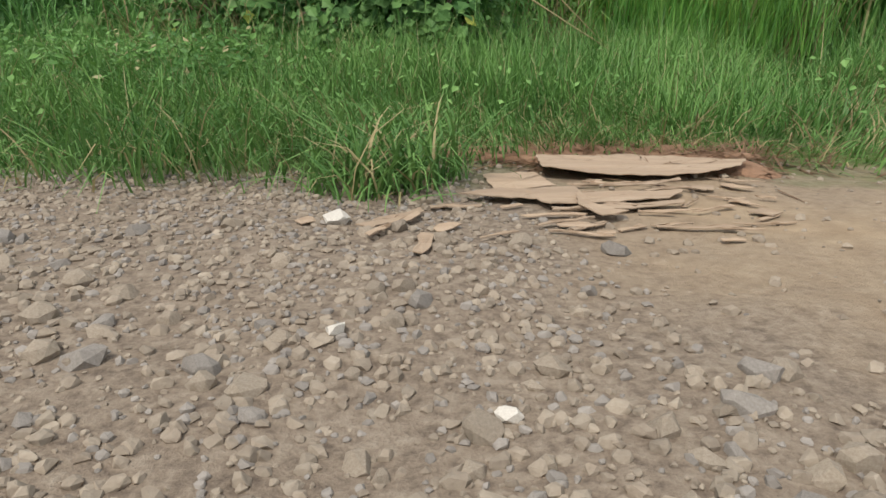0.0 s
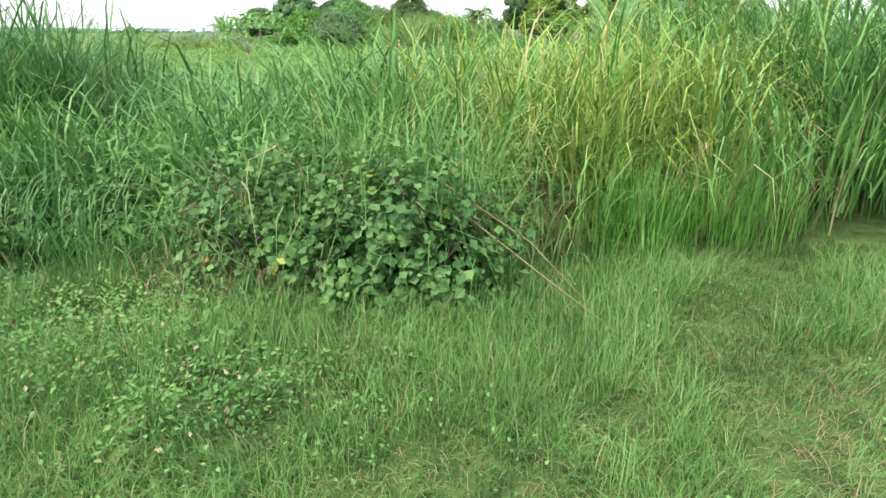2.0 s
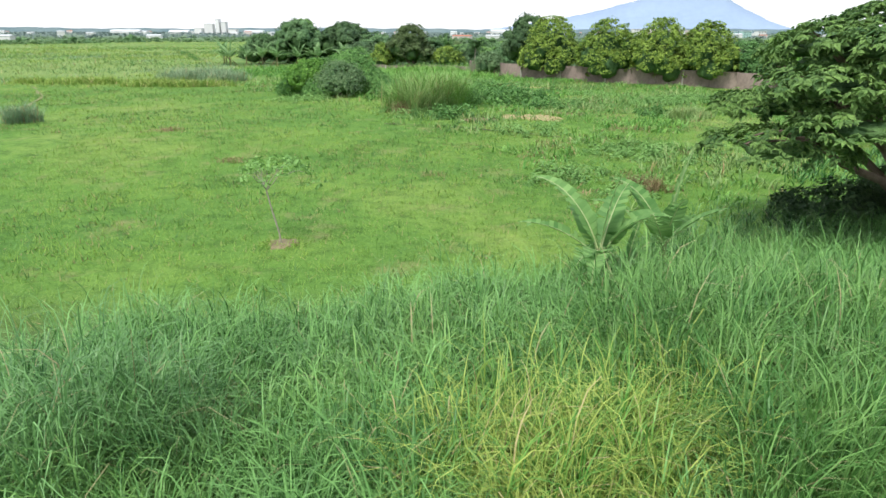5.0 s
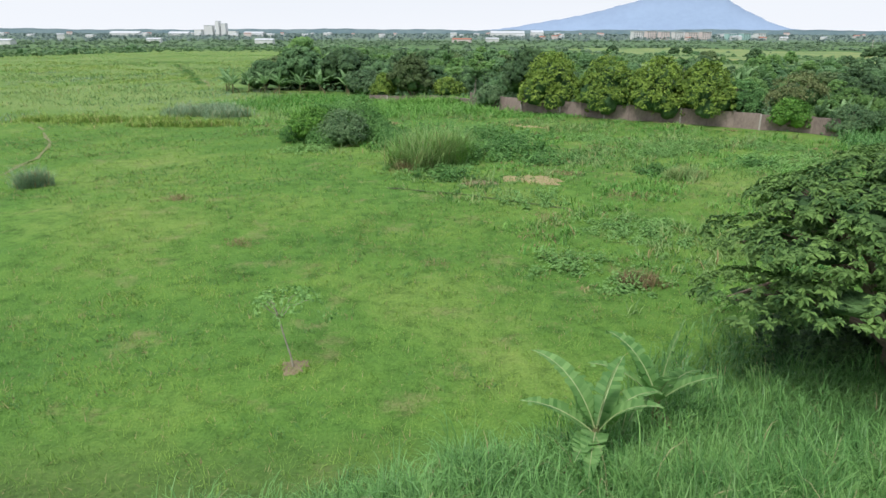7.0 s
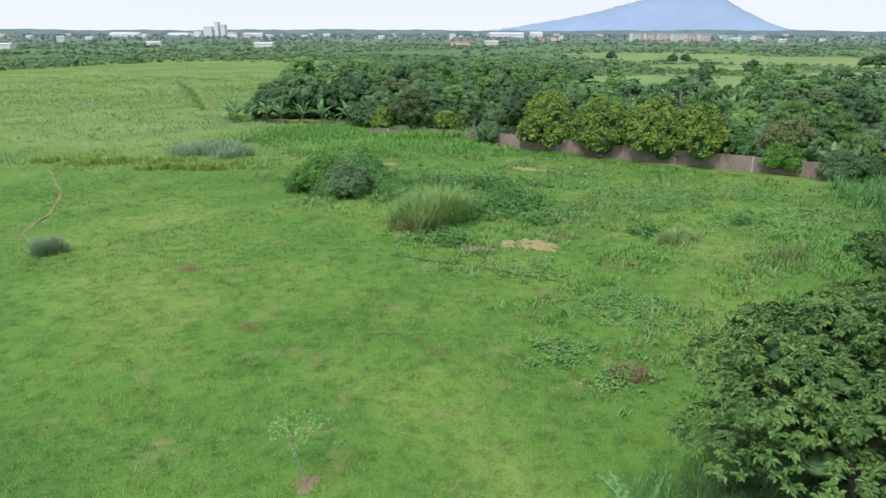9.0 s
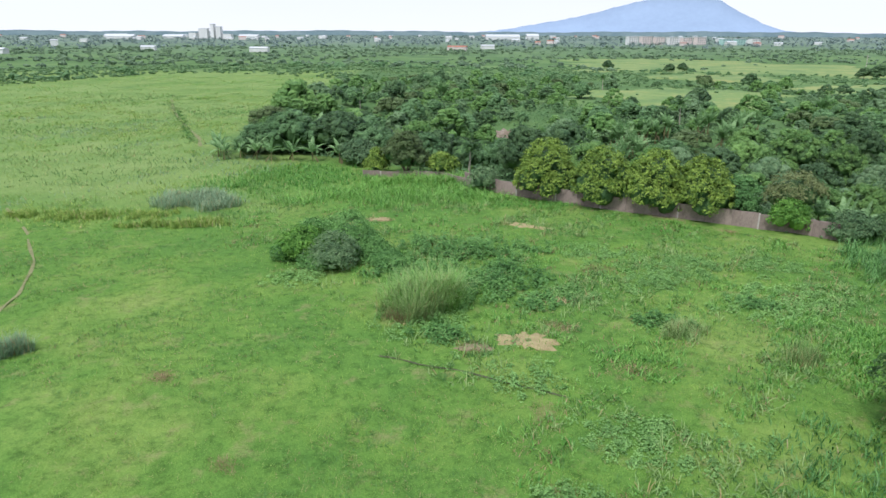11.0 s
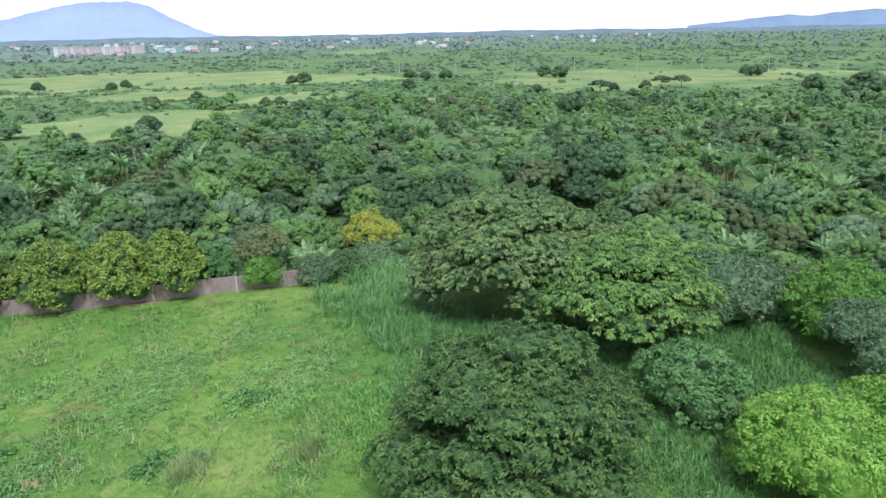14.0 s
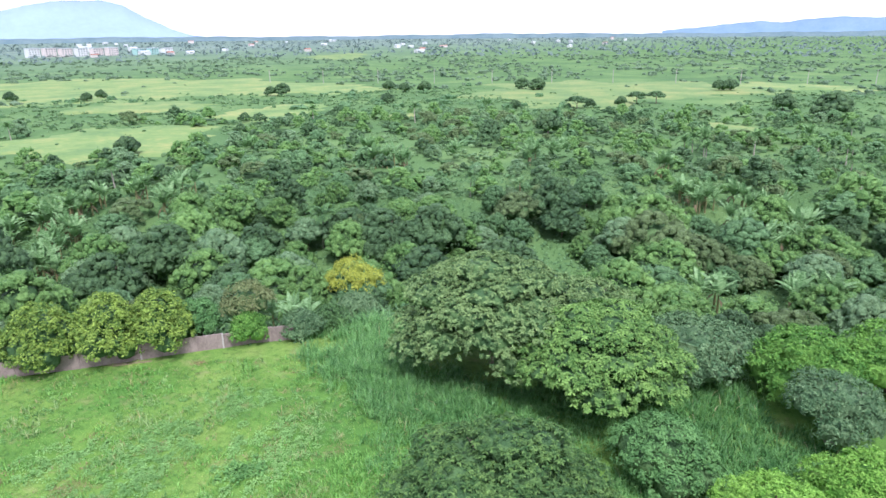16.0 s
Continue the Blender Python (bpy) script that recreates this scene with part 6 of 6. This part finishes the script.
tall_stand("arching_grass", *ring(grng, 60, -2.2, 5.6, 1.2, 0.5), 0.8, 1.4, 0.014, 2.8, TALL, "arching grass on the near bank", 68)
tall_stand("dead_grass", *ring(grng, 34, 1.15, 5.9, 0.35, 0.35), 0.4, 0.9, 0.01, 2.4, DRYGRASS, "brown dead grass at the foot of the stand", 55, per=12)
tall_stand("dead_grass", *ring(grng, 80, 2.7, 7.2, 1.4, 0.9), 0.6, 1.3, 0.012, 2.4, DRYGRASS, "brown dead grass in the yellowing stand", 56, per=10)
tall_stand("dead_grass", *ring(grng, 30, 4.2, 11.8, 0.6, 0.5), 1.2, 2.2, 0.014, 2.4, DRYGRASS, "brown dead stalks below the bananas", 75, per=8)
tall_stand("dead_grass", *ring(grng, 40, 7.4, 9.4, 1.0, 0.8), 1.0, 2.0, 0.014, 2.2, DRYGRASS, "brown dead stalks in the tall grass", 76, per=6)
tall_stand("dead_grass", *ring(grng, 26, -3.6, 9.0, 0.6, 0.5), 1.2, 2.3, 0.012, 2.0, DRYGRASS, "brown dead stalks beside the large tussock", 77, per=6)
tall_stand("dead_grass", *ring(grng, 26, -1.3, 4.8, 0.7, 0.3), 0.4, 0.9, 0.01, 2.8, DRYGRASS, "brown dead grass under the vines", 57, per=9)
tall_stand("dark_tussock", *ring(grng, 120, -1.5, 11.5, 2.2, 1.6), 1.4, 2.3, 0.03, 3.0, TALLDARK, "dark green arching grass on the bank", 54, per=10)
tall_stand("dark_tussock", *ring(grng, 420, 13.5, 19.5, 6.0, 4.6), 1.2, 2.2, 0.034, 3.0, TALLDARK, "dark green arching grass in the tree's shade", 53, per=10)
# long dry canes lying out of the bush
for k, (p, q, r) in enumerate((((0.45, 4.6, 0.75), (1.05, 4.25, 0.35), (1.5, 4.0, 0.06)), ((0.3, 4.7, 0.95), (0.9, 4.4, 0.6), (1.25, 4.25, 0.25)), ((-5.0, 8.2, 0.5), (-4.6, 8.0, 1.4), (-4.5, 8.0, 2.0)), ((-4.3, 8.3, 0.0), (-4.28, 8.3, 1.5), (-4.2, 8.3, 2.7)), ((-4.05, 8.5, 0.0), (-4.1, 8.5, 1.4), (-4.05, 8.4, 2.5)), ((-3.6, 8.8, 0.0), (-3.62, 8.8, 1.3), (-3.7, 8.7, 2.3)), ((-0.12, 5.85, 0.7), (-0.02, 5.9, 1.2), (0.12, 6.0, 1.65)))):
    tagged(mesh_object("dry_cane", *tube([p, q, r], [0.006, 0.005, 0.003], 6), DRYGRASS, smooth=True), "long dry bent cane leaning out of the grass", "cane", "dry canes on the bank")


def vine_mound(x, y, rx, ry, h, n, seed, label):
    rng = np.random.default_rng(seed)
    ob = thing("vine_bush", x, y, label, "bush", "vine bushes on the bank")
    d = rng.normal(size=(n, 3))
    d /= np.linalg.norm(d, axis=1)[:, None]
    d[:, 2] = np.abs(d[:, 2])
    k = 0.72 + 0.42 * waves(d[:, 0] * 7 + seed, d[:, 2] * 7 + d[:, 1] * 5, 1.0) + rng.normal(0, 0.13, n)
    p = d * np.array([rx, ry, h]) * k[:, None]
    mesh_object("leaves", *leaves(rng, p, d + np.array([0, -0.2, 0.5]) + rng.normal(0, 0.45, (n, 3)), rng.uniform(0.035, 0.10, n), 0.85), VINE, ob)
    pieces = []
    for j in range(26):
        a = rng.uniform(0, 2 * np.pi)
        pieces.append(limb(rng, (0.3 * rx * np.cos(a), 0.3 * ry * np.sin(a), -0.02), np.array([rx * np.cos(a) * 0.85, ry * np.sin(a) * 0.85, h * rng.uniform(0.2, 0.9)]), 0.008, 0.003, 0.35, 6))
    tagged(mesh_object("tangle", *joined(*pieces), BARK, ob, True), "thin brown vine stems", kind="stuff")
    return ob


vine_mound(0.05, 4.75, 0.85, 0.6, 1.15, 5200, 1, "leafy vine-covered bush with small heart-shaped leaves")
vine_mound(-0.95, 5.1, 0.9, 0.65, 1.25, 4200, 2, "brownish tangle of vines over old grass")
vine_mound(-2.4, 6.2, 1.0, 0.7, 1.0, 2800, 3, "leafy green vines over the bank")
vine_mound(-3.9, 5.3, 0.9, 0.6, 0.8, 2600, 4, "leafy green vines over the bank")
vine_mound(0.9, 6.2, 0.7, 0.5, 0.9, 2000, 5, "leafy green vines at the foot of the tall grass")

# ---- the road: scrap boards, stones ----
def scrap_board(pts, z, tilt, bend, label, seed, thick=0.0018, mat=None):
    """A broken sheet: a ragged outline given thickness, bowed and tilted."""
    rng = np.random.default_rng(seed)
    p = np.array(pts, float)
    c = p.mean(0)
    out = []
    for a, b in zip(p, np.roll(p, -1, 0)):
        k = max(2, int(np.linalg.norm(b - a) / 0.02))
        f = np.linspace(0, 1, k, endpoint=False)[:, None]
        out.append(a + (b - a) * f + rng.normal(0, 0.003, (k, 2)))
    o = np.concatenate(out) - c
    rings = [o * f for f in (1.0, 0.66, 0.33)]
    n = len(o)
    top = np.concatenate(rings + [np.zeros((1, 2))])
    zz = bend * (top[:, 0] ** 2) * 1.6 + tilt * 0.45 * top[:, 1] + 0.001 * np.sin(top[:, 0] * 40 + seed) + rng.normal(0, 0.0008, len(top))
    v = np.concatenate([np.c_[top, zz + thick], np.c_[top, zz]])
    m = len(top)
    j = np.arange(n)
    nj = (j + 1) % n
    quads = [np.stack([j + r * n, nj + r * n, nj + (r + 1) * n, j + (r + 1) * n], 1) for r in (0, 1)]
    quads += [q[:, ::-1] + m for q in quads] + [np.stack([j, j + m, nj + m, nj], 1)]
    tris = [np.stack([j + 2 * n, nj + 2 * n, np.full(n, 3 * n)], 1)]
    tris += [tris[0][:, ::-1] + m]
    ob = mesh_object("scrap_board", v, [np.concatenate(quads), np.concatenate(tris)], mat or BOARD)
    ob.location = (*c, z - zz.min())
    return tagged(ob, label, "board", "scrap boards by the verge")


BD = "broken weathered brown board lying on the road edge"
BOARDS = [
    ([(0.485, 1.782), (0.738, 1.817), (0.850, 1.765), (0.971, 1.727), (0.942, 1.671), (0.829, 1.599), (0.682, 1.575), (0.575, 1.602), (0.480, 1.645)], 0.03, 0.02, 0.06, "large broken brown board with a curled edge"),
    ([(0.291, 1.468), (0.375, 1.510), (0.533, 1.517), (0.527, 1.465), (0.500, 1.425), (0.430, 1.426), (0.369, 1.438)], 0.022, 0.01, 0.03, BD),
    ([(0.434, 1.426), (0.523, 1.465), (0.731, 1.488), (0.727, 1.463), (0.669, 1.415), (0.516, 1.386), (0.446, 1.375)], 0.012, 0.02, 0.03, BD),
    ([(0.351, 1.668), (0.471, 1.677), (0.497, 1.555), (0.408, 1.515), (0.363, 1.516)], 0.012, 0.04, 0.05, BD),
    ([(0.453, 1.369), (0.514, 1.379), (0.711, 1.414), (0.707, 1.391), (0.576, 1.353), (0.457, 1.346)], 0.006, 0, 0.04, BD),
    ([(0.388, 1.323), (0.508, 1.343), (0.504, 1.326), (0.415, 1.308)], 0.003, 0, 0.03, BD),
    ([(0.522, 1.465), (0.526, 1.379), (0.578, 1.314), (0.529, 1.291), (0.508, 1.329), (0.504, 1.386)], 0.034, 0.08, 0.5, "curled strip of weathered board"),
    ([(0.445, 1.264), (0.501, 1.273), (0.514, 1.251), (0.445, 1.247)], 0.003, 0.03, 0.1, BD),
    ([(0.615, 1.281), (0.751, 1.270), (0.746, 1.258), (0.611, 1.268)], 0.003, 0, 0.02, "thin splinter of weathered board"),
    ([(0.813, 1.360), (0.849, 1.382), (0.870, 1.345), (0.840, 1.327)], 0.004, 0.05, 0.1, BD),
    ([(0.766, 1.542), (0.821, 1.541), (0.807, 1.505), (0.765, 1.514)], 0.004, 0.04, 0.1, BD),
    ([(0.854, 1.573), (0.899, 1.527), (0.878, 1.517), (0.842, 1.554)], 0.004, 0, 0.05, BD),
    ([(0.236, 1.397), (0.332, 1.408), (0.331, 1.393), (0.236, 1.378)], 0.003, 0, 0, "thin splinter of weathered board"),
    ([(0.569, 1.472), (0.652, 1.510), (0.751, 1.548), (0.749, 1.536), (0.646, 1.491)], 0.034, 0.03, 0.2, "thin splinter of weathered board"),
    ([(0.709, 1.215), (0.739, 1.215), (0.735, 1.204), (0.703, 1.203)], 0.003, 0, 0.1, BD),
    ([(0.546, 1.257), (0.599, 1.288), (0.599, 1.280), (0.547, 1.248)], 0.004, 0, 0, "thin splinter of weathered board"),
    ([(0.498, 1.223), (0.532, 1.227), (0.530, 1.219), (0.497, 1.213)], 0.003, 0, 0, "thin splinter of weathered board"),
    ([(0.827, 1.462), (0.849, 1.428), (0.835, 1.413), (0.809, 1.437)], 0.004, 0.02, 0.1, BD),
    ([(0.112, 1.259), (0.163, 1.313), (0.217, 1.372), (0.220, 1.349), (0.175, 1.278), (0.131, 1.233)], 0.004, 0.04, 0.05, BD),
    ([(0.130, 1.197), (0.214, 1.334), (0.218, 1.315), (0.138, 1.182)], 0.012, 0, 0, "thin splinter of weathered board"),
    ([(0.206, 1.109), (0.218, 1.207), (0.243, 1.195), (0.236, 1.139), (0.216, 1.104)], 0.005, 0.03, 0.2, "small torn piece of pale board"),
    ([(0.237, 1.244), (0.270, 1.276), (0.284, 1.263), (0.255, 1.219)], 0.003, 0, 0.1, "small torn piece of pale board"),
    ([(0.006, 1.280), (0.034, 1.300), (0.042, 1.280), (0.017, 1.260)], 0.003, 0, 0.1, "small torn piece of pale board"),
]
for k, (pts, z, tilt, bend, label) in enumerate(BOARDS):
    cx, cy = np.mean(pts, 0)
    scrap_board(pts, float(ground_z(cx, cy)) + 0.003 + z * 0.3, tilt * 0.6, bend, label, 500 + k)


prng = np.random.default_rng(520)
for k in range(30):
    cx, cy, a, ln, w = prng.uniform(0.34, 0.9), prng.uniform(1.2, 1.6), prng.normal(0, 0.5), prng.uniform(0.03, 0.12), prng.uniform(0.003, 0.012)
    u, v = np.array([math.cos(a), math.sin(a)]) * ln / 2, np.array([-math.sin(a), math.cos(a)]) * w / 2
    scrap_board([(cx, cy) - u - v, (cx, cy) + u - v * 0.6, (cx, cy) + u * 0.9 + v, (cx, cy) - u * 1.05 + v * 0.7], float(ground_z(cx, cy)) + prng.uniform(0.003, 0.008), prng.uniform(-0.1, 0.1), prng.uniform(-0.2, 0.3), "splinter of broken weathered board on the road edge", 540 + k, 0.0016)


def stone_mesh(seed, mat):
    rng = random.Random(seed)
    bm = bmesh.new()
    sx, sy, sz = rng.uniform(0.8, 1.1), rng.uniform(0.65, 0.95), rng.uniform(0.5, 0.8)
    for _ in range(18):
        d = Vector((rng.gauss(0, 1), rng.gauss(0, 1), rng.gauss(0, 1))).normalized()
        bm.verts.new((d.x * sx / 2, d.y * sy / 2, d.z * sz / 2))
    hull = bmesh.ops.convex_hull(bm, input=bm.verts)
    bmesh.ops.delete(bm, geom=[v for v in hull["geom_interior"] if isinstance(v, bmesh.types.BMVert)], context="VERTS")
    me = bpy.data.meshes.new("stone")
    bm.to_mesh(me)
    bm.free()
    me.materials.append(mat)
    return me


stones = [stone_mesh(600 + k, STONE if k % 6 else GREYSTONE) for k in range(14)] + [stone_mesh(640 + k, WHITESTONE) for k in range(2)]
road = tagged(new("gravel_road"), "gravel and sand road surface with loose stones", "road", kind="structure")
srng = np.random.default_rng(71)


def stony(x, y):
    """How thickly stones lie: the sandy lane to the right has few."""
    return np.clip(1.0 - 0.92 * step(0.38, 0.62, x + 0.25 * (y - 0.8)) * step(0.62, 0.8, y), 0.05, 1)


placed = 0
while placed < 290:
    x, y = srng.uniform(-0.75, 1.1), 0.42 + 0.85 * srng.random() ** 1.5
    if srng.random() > stony(x, y):
        continue
    size = 0.022 + 0.03 * srng.random() ** 1.8
    ob = new("stone", stones[int(srng.choice(14))])
    ob.parent = road
    ob.matrix_basis = Matrix.Translation((x, y, float(ground_z(x, y)) + size * 0.04)) @ Euler([srng.uniform(-0.4, 0.4), srng.uniform(-0.4, 0.4), srng.uniform(0, 6.3)]).to_matrix().to_4x4() @ Matrix.Scale(size, 4)
    placed += 1
for x, y, size in ((0.075, 1.285, 0.062), (0.13, 0.86, 0.036), (0.30, 0.70, 0.03)):
    ob = new("stone", stones[14 if size > 0.04 else 15])
    ob.parent = road
    ob.matrix_basis = Matrix.Translation((x, y, float(ground_z(x, y)) + size * 0.15)) @ Matrix.Rotation(x * 9, 4, "Z") @ Matrix.Scale(size, 4)

base = []
for me in stones[:12]:
    base.append((np.array([v.co for v in me.vertices]), np.array([list(p.vertices) for p in me.polygons])))


def pebbles(n, x0, x1, y0, y1, s0, s1, power, name, label, mat, seed):
    rng = np.random.default_rng(seed)
    x, y = rng.uniform(x0, x1, n), y0 + (y1 - y0) * rng.random(n)
    keep = (rng.random(n) < stony(x, y)) & (y < verge_edge(x) + 0.12) & (np.abs(x - 0.23) < 0.78 * (y - 0.2) + 0.15)
    x, y = x[keep], y[keep]
    pairs = []
    for u, v in zip(x, y):
        bv, bf = base[rng.integers(12)]
        s, a = s0 + (s1 - s0) * rng.random() ** power, rng.uniform(0, 6.3)
        c, sn = math.cos(a), math.sin(a)
        pairs.append((np.stack([bv[:, 0] * c - bv[:, 1] * sn, bv[:, 0] * sn + bv[:, 1] * c, bv[:, 2]], 1) * s + (u, v, 0.06 * s), bf))
    v, f = joined(*pairs)
    v[:, 2] += ground_z(v[:, 0], v[:, 1])
    return stuff(name, (v, f), mat, label, "gravel")


pebbles(12500, -1.2, 1.5, 0.4, 1.85, 0.006, 0.026, 1.8, "gravel", "loose brown gravel on the road", STONE, 81)
pebbles(3400, -1.3, 0.6, 0.5, 1.8, 0.007, 0.020, 1.8, "gravel", "loose grey gravel on the road", GREYSTONE, 82)
